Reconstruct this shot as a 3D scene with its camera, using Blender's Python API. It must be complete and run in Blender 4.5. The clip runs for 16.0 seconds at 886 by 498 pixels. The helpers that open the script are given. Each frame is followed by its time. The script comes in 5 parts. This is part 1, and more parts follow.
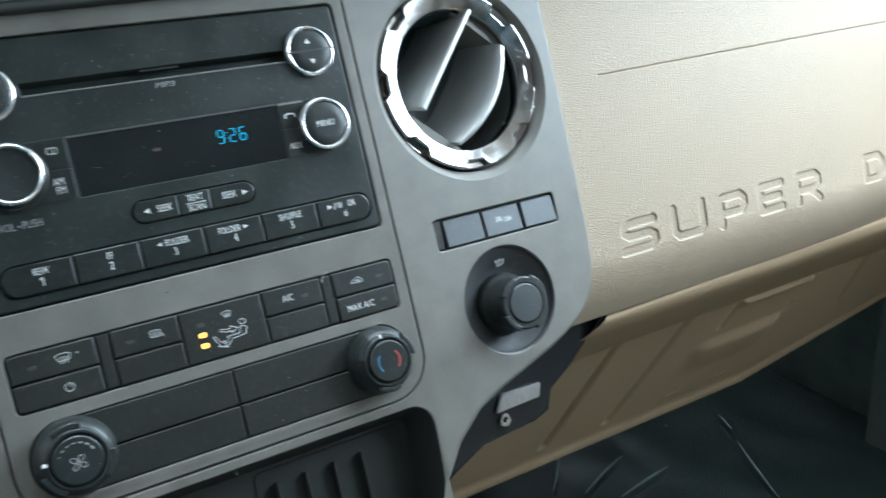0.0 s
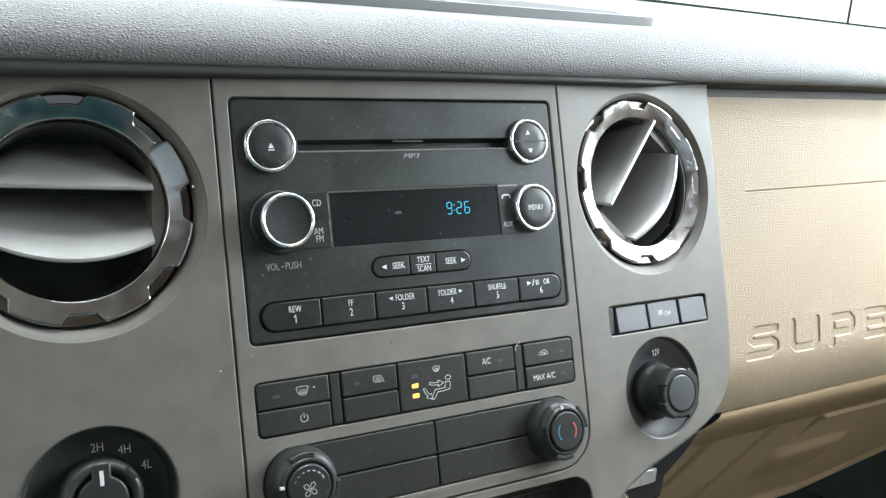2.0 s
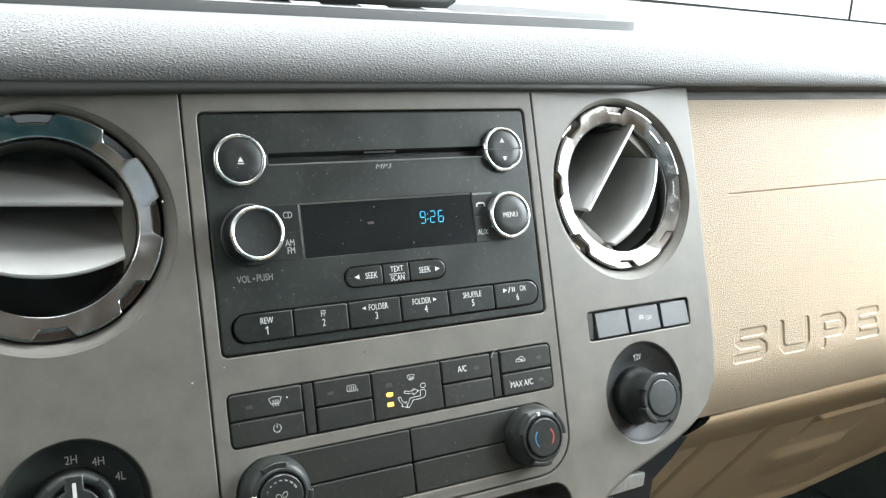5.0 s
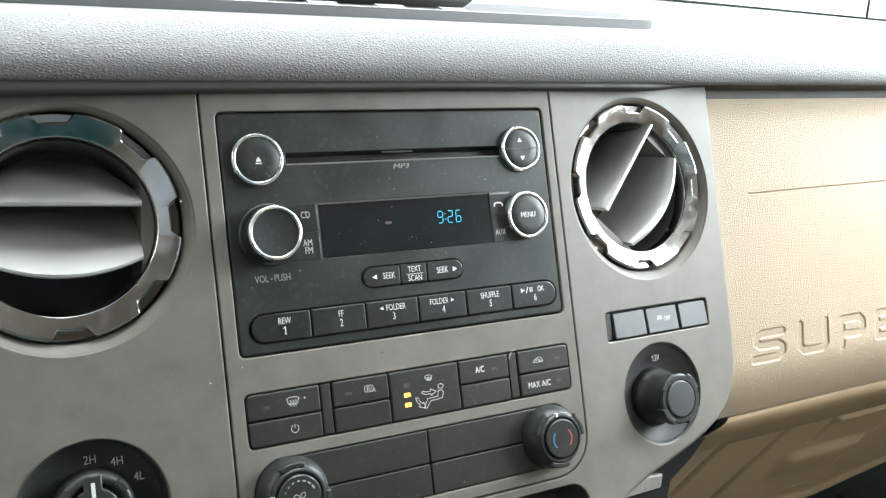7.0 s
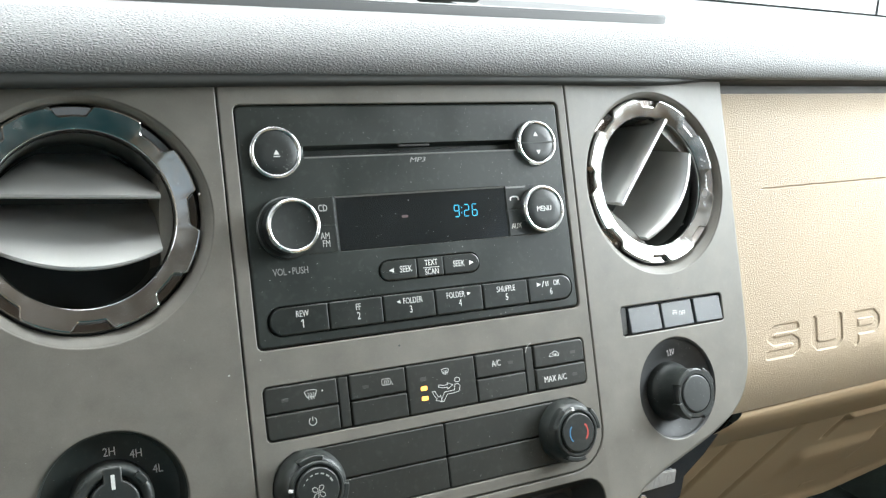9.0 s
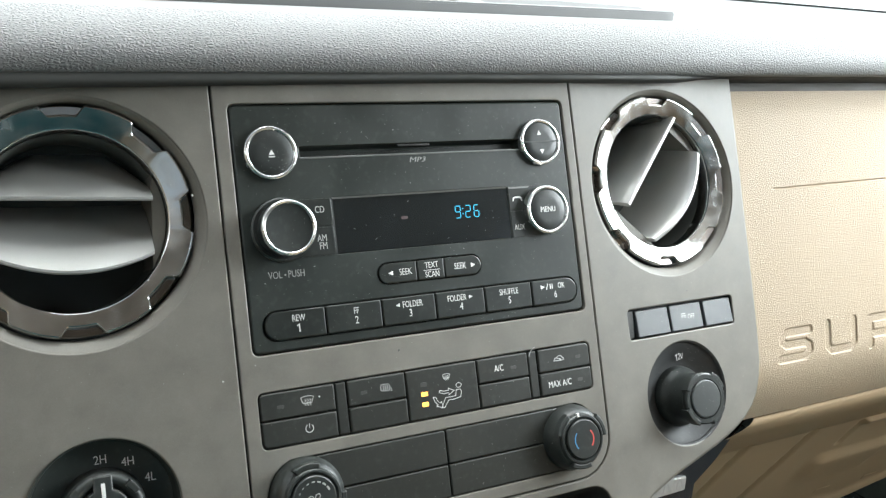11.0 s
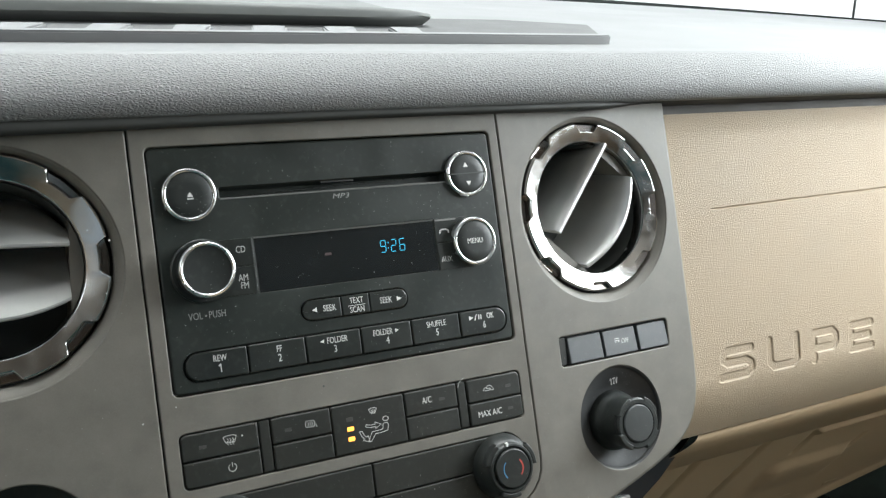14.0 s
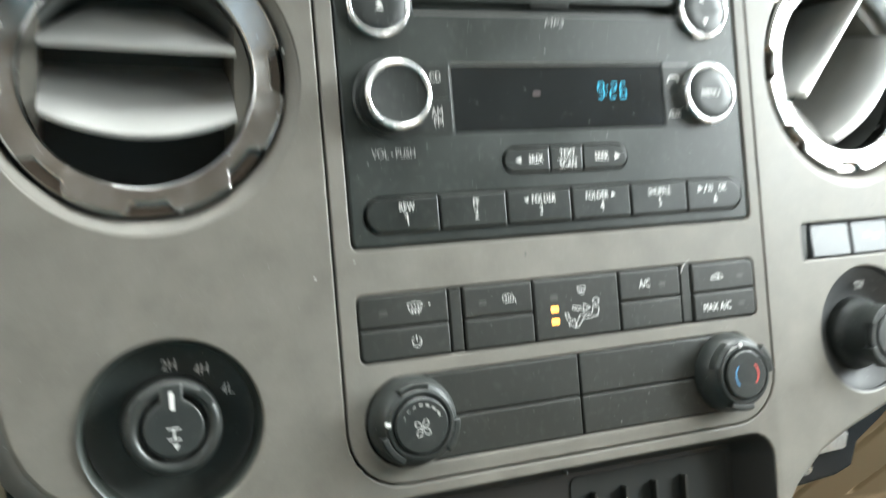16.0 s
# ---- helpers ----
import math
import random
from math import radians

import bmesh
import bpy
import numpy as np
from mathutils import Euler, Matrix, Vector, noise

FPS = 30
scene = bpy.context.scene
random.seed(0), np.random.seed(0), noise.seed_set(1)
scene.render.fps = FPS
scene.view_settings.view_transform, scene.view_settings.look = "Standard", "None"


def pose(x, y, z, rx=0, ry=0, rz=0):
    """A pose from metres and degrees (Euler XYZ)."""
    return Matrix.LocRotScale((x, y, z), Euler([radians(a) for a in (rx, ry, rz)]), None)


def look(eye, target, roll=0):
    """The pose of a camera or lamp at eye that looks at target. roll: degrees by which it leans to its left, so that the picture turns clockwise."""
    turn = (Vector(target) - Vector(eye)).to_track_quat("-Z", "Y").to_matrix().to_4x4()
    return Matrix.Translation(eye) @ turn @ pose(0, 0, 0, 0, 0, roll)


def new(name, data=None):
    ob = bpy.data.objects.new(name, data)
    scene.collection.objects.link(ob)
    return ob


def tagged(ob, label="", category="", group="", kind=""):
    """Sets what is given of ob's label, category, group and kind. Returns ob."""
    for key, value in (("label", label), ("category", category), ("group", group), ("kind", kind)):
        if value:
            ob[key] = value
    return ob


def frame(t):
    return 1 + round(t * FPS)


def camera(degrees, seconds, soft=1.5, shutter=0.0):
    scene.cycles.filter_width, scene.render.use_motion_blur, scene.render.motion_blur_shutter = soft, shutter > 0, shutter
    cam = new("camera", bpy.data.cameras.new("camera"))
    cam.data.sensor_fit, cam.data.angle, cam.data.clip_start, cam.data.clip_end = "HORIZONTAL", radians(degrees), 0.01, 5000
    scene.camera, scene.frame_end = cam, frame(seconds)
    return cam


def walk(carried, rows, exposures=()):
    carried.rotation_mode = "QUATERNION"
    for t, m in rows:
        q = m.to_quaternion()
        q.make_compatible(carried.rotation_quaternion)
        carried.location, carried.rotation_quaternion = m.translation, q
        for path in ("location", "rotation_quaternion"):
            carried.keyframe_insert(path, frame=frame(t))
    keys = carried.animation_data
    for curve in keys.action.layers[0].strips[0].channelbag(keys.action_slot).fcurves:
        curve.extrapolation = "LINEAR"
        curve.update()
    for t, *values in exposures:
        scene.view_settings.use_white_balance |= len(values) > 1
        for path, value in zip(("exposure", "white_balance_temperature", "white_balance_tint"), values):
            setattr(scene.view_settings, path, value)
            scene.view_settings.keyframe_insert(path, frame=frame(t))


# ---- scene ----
# A pickup truck's dashboard. The centre stack is laid out on its own upright axes (x right, y into the dash, z up)
# and LEAN tips those axes forward to stand in the cab as the real stack does.
LEAN = pose(0, 0, 0, -20, 0, 0)
cam = camera(53.63, 16.0, soft=1.25, shutter=0.3)
PATH = [
(0, (-0.10343, -0.45382, 0.59302), (0.10630, -0.05640, 0.56923), -13.138),
    (0.2, (-0.13333, -0.45526, 0.59302), (0.06785, -0.05289, 0.58151), -11.982),
    (0.5, (-0.21102, -0.46876, 0.61315), (-0.02401, -0.05950, 0.61939), -9.553),
    (0.7, (-0.23983, -0.45695, 0.61311), (-0.03909, -0.05440, 0.62564), -5.965),
    (1, (-0.23791, -0.44204, 0.61082), (-0.01083, -0.05359, 0.61696), -4.878),
    (1.5, (-0.24007, -0.42914, 0.61329), (-0.01701, -0.03842, 0.62237), -5.226),
    (2, (-0.23194, -0.43550, 0.61688), (-0.00909, -0.04470, 0.62759), -5.525),
    (2.5, (-0.22389, -0.43377, 0.61488), (-0.00112, -0.04293, 0.62582), -5.558),
    (3, (-0.22070, -0.43359, 0.61596), (0.00221, -0.04284, 0.62719), -5.604),
    (3.5, (-0.22089, -0.43698, 0.61613), (0.00049, -0.04536, 0.62744), -5.878),
    (4, (-0.20877, -0.45424, 0.61949), (0.01046, -0.06141, 0.63055), -6.183),
    (6.5, (-0.21396, -0.44580, 0.61745), (-0.00433, -0.04784, 0.63116), -6.272),
    (7, (-0.21243, -0.44788, 0.61917), (-0.00332, -0.04962, 0.63197), -6.320),
    (7.5, (-0.21201, -0.44857, 0.61964), (-0.00376, -0.04985, 0.63220), -6.355),
    (8, (-0.21322, -0.44934, 0.61919), (-0.00468, -0.05079, 0.63232), -6.369),
    (8.5, (-0.21224, -0.44865, 0.61989), (-0.00383, -0.05003, 0.63258), -6.324),
    (9, (-0.21913, -0.44422, 0.61628), (-0.01175, -0.04507, 0.62934), -6.298),
    (11.5, (-0.20607, -0.43607, 0.61560), (-0.00494, -0.03381, 0.63091), -6.458),
    (12, (-0.20748, -0.43711, 0.61727), (-0.00587, -0.03506, 0.63175), -6.380),
    (12.5, (-0.20665, -0.44009, 0.61458), (-0.00583, -0.03774, 0.63139), -6.479),
    (13, (-0.19516, -0.44341, 0.62180), (0.00883, -0.04254, 0.63552), -6.361),
    (13.5, (-0.18665, -0.45210, 0.62171), (0.01639, -0.05083, 0.63772), -6.763),
    (14, (-0.17266, -0.45943, 0.63107), (0.03126, -0.05852, 0.64465), -7.489),
    (14.5, (-0.17067, -0.46240, 0.62875), (0.03537, -0.06266, 0.64475), -8.317),
    (15, (-0.18677, -0.44473, 0.61326), (0.01547, -0.04324, 0.63322), -8.559),
    (15.2, (-0.20485, -0.42225, 0.60834), (-0.00381, -0.02013, 0.62799), -8.296),
    (15.5, (-0.24066, -0.39190, 0.59575), (-0.05629, 0.01849, 0.60521), -7.151),
    (15.7, (-0.23390, -0.38882, 0.59687), (-0.05765, 0.02520, 0.60206), -6.470),
    (15.8, (-0.22631, -0.38507, 0.60128), (-0.04966, 0.02877, 0.60677), -6.191),
    (15.9, (-0.21738, -0.37125, 0.59555), (-0.04331, 0.04362, 0.60469), -5.884),
    (16, (-0.19351, -0.34862, 0.58559), (-0.03320, 0.07186, 0.58528), -4.697),
]
EXPOSURES = [(0.0, 1.12, 5200, -2), (0.5, 1.45, 5350, -2), (1.0, 1.22, 5700, 2), (2.0, 1.28, 5900, 3), (4.0, 1.43, 6000, 4), (7.0, 1.51, 6050, 3), (9.0, 1.51, 6050, 3), (12.5, 1.34, 6100, 3), (13.0, 1.45, 6100, 3), (13.5, 0.98, 6120, 3), (14.0, 0.88, 6140, 4), (14.5, 0.9, 6150, 4), (15.0, 0.98, 6200, 4), (15.5, 1.82, 6150, 3), (15.8, 2.0, 6150, 2), (16.0, 1.97, 6150, 1)]
walk(cam, [(t, LEAN @ look(eye, target, roll)) for t, eye, target, roll in PATH], EXPOSURES)

# ---- daylight: an overcast sky ----
world = bpy.data.worlds.new("overcast_sky")
scene.world = world
world.use_nodes = True
wt = world.node_tree
sky = wt.nodes.new("ShaderNodeTexSky")
sky.sky_type, sky.sun_disc = "NISHITA", False
sky.sun_elevation, sky.sun_rotation = radians(68), radians(23)
sky.air_density, sky.dust_density, sky.ozone_density = 1.0, 5.0, 1.0
cloud_cover = wt.nodes.new("ShaderNodeHueSaturation")
cloud_cover.inputs["Saturation"].default_value = 0.4
wt.links.new(sky.outputs[0], cloud_cover.inputs["Color"])
wt.links.new(cloud_cover.outputs[0], wt.nodes["Background"].inputs[0])
wt.nodes["Background"].inputs[1].default_value = 0.15
sun = new("sun", bpy.data.lights.new("sun", "SUN"))
sun.data.energy, sun.data.angle, sun.data.color = 2.0, radians(50), (1.0, 0.98, 0.95)
sun.matrix_world = look((0.5, 1.2, 3.2), (0, 0, 0))


def daylight(name, m, wide, high, watts, colour=(1.0, 1.0, 1.0)):
    lamp = new(name, bpy.data.lights.new(name, "AREA"))
    lamp.data.shape, lamp.data.size, lamp.data.size_y = "RECTANGLE", wide, high
    lamp.data.energy, lamp.data.color = watts, colour
    lamp.matrix_world = m
    return lamp


daylight("daylight_driver_window", look((-0.82, 0.0, 1.07), (0.2, 0.05, 0.72)), 0.78, 0.16, 0.8)
daylight("daylight_passenger_window", look((0.82, 0.0, 0.94), (-0.2, 0.05, 0.68)), 0.78, 0.44, 9.2)


# ---- materials ----
def surface(name, base, rough, metal=0.0, vary=0.12, vscale=35.0, grain=None, fine=None, dust=0.0, coat=0.0, scuff=0.0, bloom=0.05):
    """grain: (scale, height in metres, stretch) of leather cells; fine: (scale, height) of a fine noise relief."""
    m = bpy.data.materials.new(name)
    m.use_nodes = True
    nt = m.node_tree
    b = nt.nodes["Principled BSDF"]
    N, L = nt.nodes.new, nt.links.new
    co = N("ShaderNodeTexCoord").outputs["Object"]
    b.inputs["Metallic"].default_value = metal
    b.inputs["Coat Weight"].default_value = coat
    b.inputs["Coat Roughness"].default_value = 0.08
    cloud = N("ShaderNodeTexNoise")
    cloud.inputs["Scale"].default_value, cloud.inputs["Detail"].default_value = vscale, 5
    L(co, cloud.inputs["Vector"])
    speck = N("ShaderNodeTexNoise")
    speck.inputs["Scale"].default_value, speck.inputs["Detail"].default_value = 1500, 2
    L(co, speck.inputs["Vector"])
    both = N("ShaderNodeMath")
    both.operation = "MULTIPLY_ADD"
    both.inputs[1].default_value = 0.35
    L(speck.outputs[0], both.inputs[0])
    L(cloud.outputs[0], both.inputs[2])
    ramp = N("ShaderNodeMapRange")
    ramp.inputs[1].default_value, ramp.inputs[2].default_value = 0.35, 1.0
    ramp.inputs[3].default_value, ramp.inputs[4].default_value = 1 - vary, 1 + vary
    L(both.outputs[0], ramp.inputs[0])
    tint = N("ShaderNodeVectorMath")
    tint.operation = "SCALE"
    tint.inputs[0].default_value = base
    L(ramp.outputs[0], tint.inputs["Scale"])
    colour = tint.outputs[0]
    if dust:
        dots = N("ShaderNodeTexVoronoi")
        dots.inputs["Scale"].default_value = 800
        L(co, dots.inputs["Vector"])
        far = N("ShaderNodeMapRange")
        far.inputs[1].default_value, far.inputs[2].default_value = 0.05, 0.17
        far.inputs[3].default_value, far.inputs[4].default_value = 0.85, 0
        L(dots.outputs["Distance"], far.inputs[0])
        pick = N("ShaderNodeSeparateColor")
        L(dots.outputs["Color"], pick.inputs[0])
        some = N("ShaderNodeMath")
        some.operation = "GREATER_THAN"
        gather = N("ShaderNodeTexNoise")
        gather.inputs["Scale"].default_value, gather.inputs["Detail"].default_value = 45, 4
        L(co, gather.inputs["Vector"])
        bar = N("ShaderNodeMapRange")
        bar.inputs[1].default_value, bar.inputs[2].default_value = 0.42, 0.72
        bar.inputs[3].default_value, bar.inputs[4].default_value = 1 - 0.35 * dust, 1 - 4.0 * dust
        L(gather.outputs[0], bar.inputs[0])
        L(bar.outputs[0], some.inputs[1])
        L(pick.outputs[0], some.inputs[0])
        film = N("ShaderNodeTexNoise")
        film.inputs["Scale"].default_value, film.inputs["Detail"].default_value = 260, 12
        L(co, film.inputs["Vector"])
        haze = N("ShaderNodeMapRange")
        haze.inputs[1].default_value, haze.inputs[2].default_value, haze.inputs[4].default_value = 0.54, 0.85, bloom
        L(film.outputs[0], haze.inputs[0])
        cover = N("ShaderNodeMath")
        cover.operation = "MULTIPLY"
        L(far.outputs[0], cover.inputs[0])
        L(some.outputs[0], cover.inputs[1])
        total = N("ShaderNodeMath")
        total.operation, total.use_clamp = "ADD", True
        L(cover.outputs[0], total.inputs[0])
        L(haze.outputs[0], total.inputs[1])
        mix = N("ShaderNodeMix")
        mix.data_type = "RGBA"
        mix.inputs["B"].default_value = (0.42, 0.42, 0.40, 1)
        L(total.outputs[0], mix.inputs["Factor"])
        L(colour, mix.inputs["A"])
        colour = mix.outputs["Result"]
    L(colour, b.inputs["Base Color"])
    rr = N("ShaderNodeMapRange")
    rr.inputs[1].default_value, rr.inputs[2].default_value = 0.3, 0.75
    rr.inputs[3].default_value, rr.inputs[4].default_value = rough * (1 - 0.15 - scuff), min(1.0, rough * (1.15 + scuff))
    L(cloud.outputs[0], rr.inputs[0])
    L(rr.outputs[0], b.inputs["Roughness"])
    normal = None
    if grain:
        scale, height, stretch = grain
        warp = N("ShaderNodeMapping")
        warp.inputs["Scale"].default_value = stretch
        L(co, warp.inputs["Vector"])
        wob = N("ShaderNodeTexNoise")
        wob.inputs["Scale"].default_value = scale * 0.6
        L(warp.outputs[0], wob.inputs["Vector"])
        shift = N("ShaderNodeVectorMath")
        shift.operation = "MULTIPLY_ADD"
        shift.inputs[1].default_value = (1.5 / scale,) * 3
        L(wob.outputs["Color"], shift.inputs[0])
        L(warp.outputs[0], shift.inputs[2])
        cells = N("ShaderNodeTexVoronoi")
        cells.feature = "DISTANCE_TO_EDGE"
        cells.inputs["Scale"].default_value = scale
        L(shift.outputs[0], cells.inputs["Vector"])
        flat = N("ShaderNodeMapRange")
        flat.inputs[2].default_value = 0.4
        flat.interpolation_type = "SMOOTHSTEP"
        L(cells.outputs["Distance"], flat.inputs[0])
        bump = N("ShaderNodeBump")
        bump.inputs["Distance"].default_value, bump.inputs["Strength"].default_value = height, 1.0
        L(flat.outputs[0], bump.inputs["Height"])
        normal = bump.outputs[0]
    if fine:
        relief = N("ShaderNodeTexNoise")
        relief.inputs["Scale"].default_value, relief.inputs["Detail"].default_value = fine[0], 3
        L(co, relief.inputs["Vector"])
        bump = N("ShaderNodeBump")
        bump.inputs["Distance"].default_value, bump.inputs["Strength"].default_value = fine[1], 1.0
        L(relief.outputs[0], bump.inputs["Height"])
        if normal:
            L(normal, bump.inputs["Normal"])
        normal = bump.outputs[0]
    if normal:
        L(normal, b.inputs["Normal"])
    return m


def lit(name, colour, strength):
    m = bpy.data.materials.new(name)
    m.use_nodes = True
    b = m.node_tree.nodes["Principled BSDF"]
    b.inputs["Base Color"].default_value = (*[c * 0.2 for c in colour], 1)
    b.inputs["Emission Color"].default_value = (*colour, 1)
    b.inputs["Emission Strength"].default_value = strength
    return m


GREY = surface("grey_satin_plastic", (0.150, 0.141, 0.121), 0.52, vary=0.19, vscale=60, fine=(2200, 0.00003), dust=0.012)
BLACK = surface("black_plastic", (0.0168, 0.0212, 0.0182), 0.42, vary=0.25, vscale=30, fine=(2500, 0.00003), dust=0.06, scuff=0.1)
RUBBER = surface("black_button_plastic", (0.0170, 0.0182, 0.0150), 0.46, vary=0.2, fine=(2600, 0.00004), dust=0.05)
KEY = surface("glossy_key_plastic", (0.0145, 0.0172, 0.0148), 0.36, vary=0.25, vscale=60, fine=(2500, 0.00002), dust=0.05, coat=0.15)
GAP = surface("black_gap", (0.026, 0.028, 0.026), 0.8)
GLOSS = surface("glossy_display_window", (0.013, 0.015, 0.0155), 0.16, vary=0.3, dust=0.03, coat=0.2, bloom=0.0)
DARK = surface("dark_cavity_plastic", (0.055, 0.060, 0.057), 0.75)
DUCT = surface("dull_duct_plastic", (0.105, 0.112, 0.106), 0.7)
RINGCHROME = surface("dusty_chrome", (0.54, 0.54, 0.53), 0.21, metal=1.0, vary=0.1, vscale=120, scuff=0.3, dust=0.03)
KNOB = surface("black_knob_rubber", (0.017, 0.020, 0.0185), 0.43, vary=0.2, fine=(2000, 0.00003), dust=0.05)
SATIN = surface("satin_chrome", (0.74, 0.74, 0.73), 0.27, metal=1.0, vary=0.05)
SILVER = surface("silver_painted_plastic", (0.52, 0.52, 0.50), 0.36, metal=0.6, vary=0.08, fine=(2200, 0.00003), dust=0.03)
WHITE = surface("white_print", (0.72, 0.72, 0.70), 0.5, vary=0.05)
PALEPRINT = surface("pale_grey_print", (0.50, 0.50, 0.48), 0.5, vary=0.05)
# lighter grey that paints highlights on the radio's edges
EDGE = surface("edge_highlight_grey", (0.17, 0.17, 0.165), 0.4)
GREYPRINT = surface("grey_print", (0.32, 0.32, 0.31), 0.5, vary=0.05)
TAN = surface("tan_grained_vinyl", (0.43, 0.343, 0.242), 0.50, vary=0.06, vscale=12, grain=(760, 0.00027, (0.8, 1, 1)), fine=(1800, 0.00004))
TANLOW = surface("tan_moulded_plastic", (0.365, 0.267, 0.160), 0.75, vary=0.07, vscale=12, fine=(1500, 0.00006))
PAD = surface("grey_grained_pad", (0.145, 0.147, 0.144), 0.62, vary=0.10, vscale=10, grain=(720, 0.00040, (0.55, 1, 1)), fine=(1500, 0.00006))
PADTOP = surface("grey_dash_top", (0.14, 0.141, 0.14), 0.62, vary=0.08, vscale=8, fine=(1400, 0.00004))
BROWN = surface("brown_gap_shade", (0.042, 0.033, 0.025), 0.6, fine=(1200, 0.00005))
CARPET = surface("dark_carpet", (0.052, 0.066, 0.060), 0.95, vary=0.3, vscale=80, fine=(700, 0.0012))
KICK = surface("dark_green_grey_kick_panel", (0.11, 0.135, 0.12), 0.9, vary=0.3, vscale=30, fine=(700, 0.0006))
FILM = surface("dark_glossy_plastic_film", (0.016, 0.022, 0.020), 0.24, vary=0.3, vscale=20)
LINER = surface("tan_headliner", (0.15, 0.125, 0.10), 0.9, fine=(600, 0.0004))
# made-up teal for unseen surfaces, so the chrome rings reflect it
TEALBACK = surface("teal_for_chrome_reflection", (0.028, 0.100, 0.112), 0.9, fine=(500, 0.0005))
TRIM = surface("tan_door_trim", (0.34, 0.26, 0.17), 0.6, fine=(900, 0.0001))
CYAN = lit("blue_display_digits", (0.06, 0.58, 0.85), 0.5)
AMBER = lit("amber_indicator", (1.0, 0.37, 0.05), 1.7)
AMBERDIM = surface("unlit_indicator", (0.055, 0.053, 0.050), 0.4)
RED = surface("red_print", (0.62, 0.10, 0.08), 0.5)
BLUE = surface("blue_print", (0.10, 0.30, 0.55), 0.5)


# ---- building helpers; lengths in millimetres, z from the middle of the radio ----
Z0 = 0.65
SLOPE = 0.056  # the outer thirds of the stack swing away from the driver by this much


def lay(x, y, z, swing=True):
    if swing and abs(x) > 108.8:
        y += (abs(x) - 108.8) * SLOPE
    return Vector((x / 1000, y / 1000, Z0 + z / 1000))


def thing(name, label, category, x, y, z, group="", kind=""):
    """An Empty at the foot of a thing, on the stack's axes."""
    ob = new(name)
    ob.empty_display_size = 0.01
    ob.matrix_world = LEAN @ Matrix.Translation(lay(x, y, z))
    ob["foot"] = tuple(lay(x, y, z))
    return tagged(ob, label, category, group, kind)


def shade(me, smooth):
    """Rounds the shading below that angle; faces marked flat keep their own normals."""
    if smooth:
        flat = [p.material_index == 1 for p in me.polygons]
        me.polygons.foreach_set("material_index", [0] * len(flat))
        me.polygons.foreach_set("use_smooth", [True] * len(flat))
        me.set_sharp_from_angle(angle=radians(smooth))
        me.polygons.foreach_set("use_smooth", [not f for f in flat])


def part(name, bm, material, parent, label="", smooth=35, clean=True):
    """Links a bmesh, given on the stack's axes, as one mesh object under a thing or a part."""
    root = parent
    while root.parent:
        root = root.parent
    if clean:
        bmesh.ops.remove_doubles(bm, verts=bm.verts, dist=1e-7)
        bmesh.ops.recalc_face_normals(bm, faces=bm.faces)
    bm.transform(Matrix.Translation(-Vector(root["foot"])))
    me = bpy.data.meshes.new(name)
    bm.to_mesh(me)
    bm.free()
    shade(me, smooth)
    me.materials.append(material)
    ob = new(name, me)
    ob.parent = parent
    if label:
        ob["label"] = label
    return ob


def solo(name, bm, material, label, category, kind="", smooth=35, world_frame=False, group=""):
    """A thing that is one mesh."""
    bmesh.ops.recalc_face_normals(bm, faces=bm.faces)
    c = sum((v.co for v in bm.verts), Vector()) / len(bm.verts)
    c.z = min(v.co.z for v in bm.verts)
    bm.transform(Matrix.Translation(-c))
    me = bpy.data.meshes.new(name)
    bm.to_mesh(me)
    bm.free()
    shade(me, smooth)
    me.materials.append(material)
    ob = new(name, me)
    ob.matrix_world = Matrix.Translation(c) if world_frame else LEAN @ Matrix.Translation(c)
    return tagged(ob, label, category, group, kind)


def rrect(x0, z0, x1, z1, r=1.0, n=4):
    out = []
    for cx, cz, a in ((x1 - r, z1 - r, 0), (x0 + r, z1 - r, 90), (x0 + r, z0 + r, 180), (x1 - r, z0 + r, 270)):
        out += [(cx + r * math.cos(radians(a + 90 * i / n)), cz + r * math.sin(radians(a + 90 * i / n))) for i in range(n + 1)]
    return out


def corners(x0, z0, x1, z1, tl, tr, br, bl, n=5):
    out = []
    for cx, cz, a, r in ((x1, z1, 0, tr), (x0, z1, 90, tl), (x0, z0, 180, bl), (x1, z0, 270, br)):
        ox, oz = cx + (-r if cx == x1 else r), cz + (-r if cz == z1 else r)
        k = n if r > 0.3 else 0
        out += [(ox + r * math.cos(radians(a + (90 * i / k if k else 45))), oz + r * math.sin(radians(a + (90 * i / k if k else 45)))) for i in range(k + 1)]
    return out


def disc(cx, cz, r, n=48):
    return [(cx + r * math.cos(2 * math.pi * i / n), cz + r * math.sin(2 * math.pi * i / n)) for i in range(n)]


def inset(loop, d):
    """A loop moved inwards by d (outwards if negative); the loop runs anticlockwise."""
    n, out = len(loop), []
    for i in range(n):
        (ax, az), (bx, bz), (cx, cz) = loop[i - 1], loop[i], loop[(i + 1) % n]
        u, v = Vector((bx - ax, bz - az)), Vector((cx - bx, cz - bz))
        u = u.normalized() if u.length > 1e-9 else v.normalized()
        v = v.normalized() if v.length > 1e-9 else u
        nu, nv = Vector((-u.y, u.x)), Vector((-v.y, v.x))
        k = nu + nv
        k = k / max(0.35, k.dot(k) / 2)
        out.append((bx + k.x * d, bz + k.y * d))
    return out


def loop_verts(bm, loop, y, swing=True):
    return [bm.verts.new(lay(x, y, z, swing)) for x, z in loop]


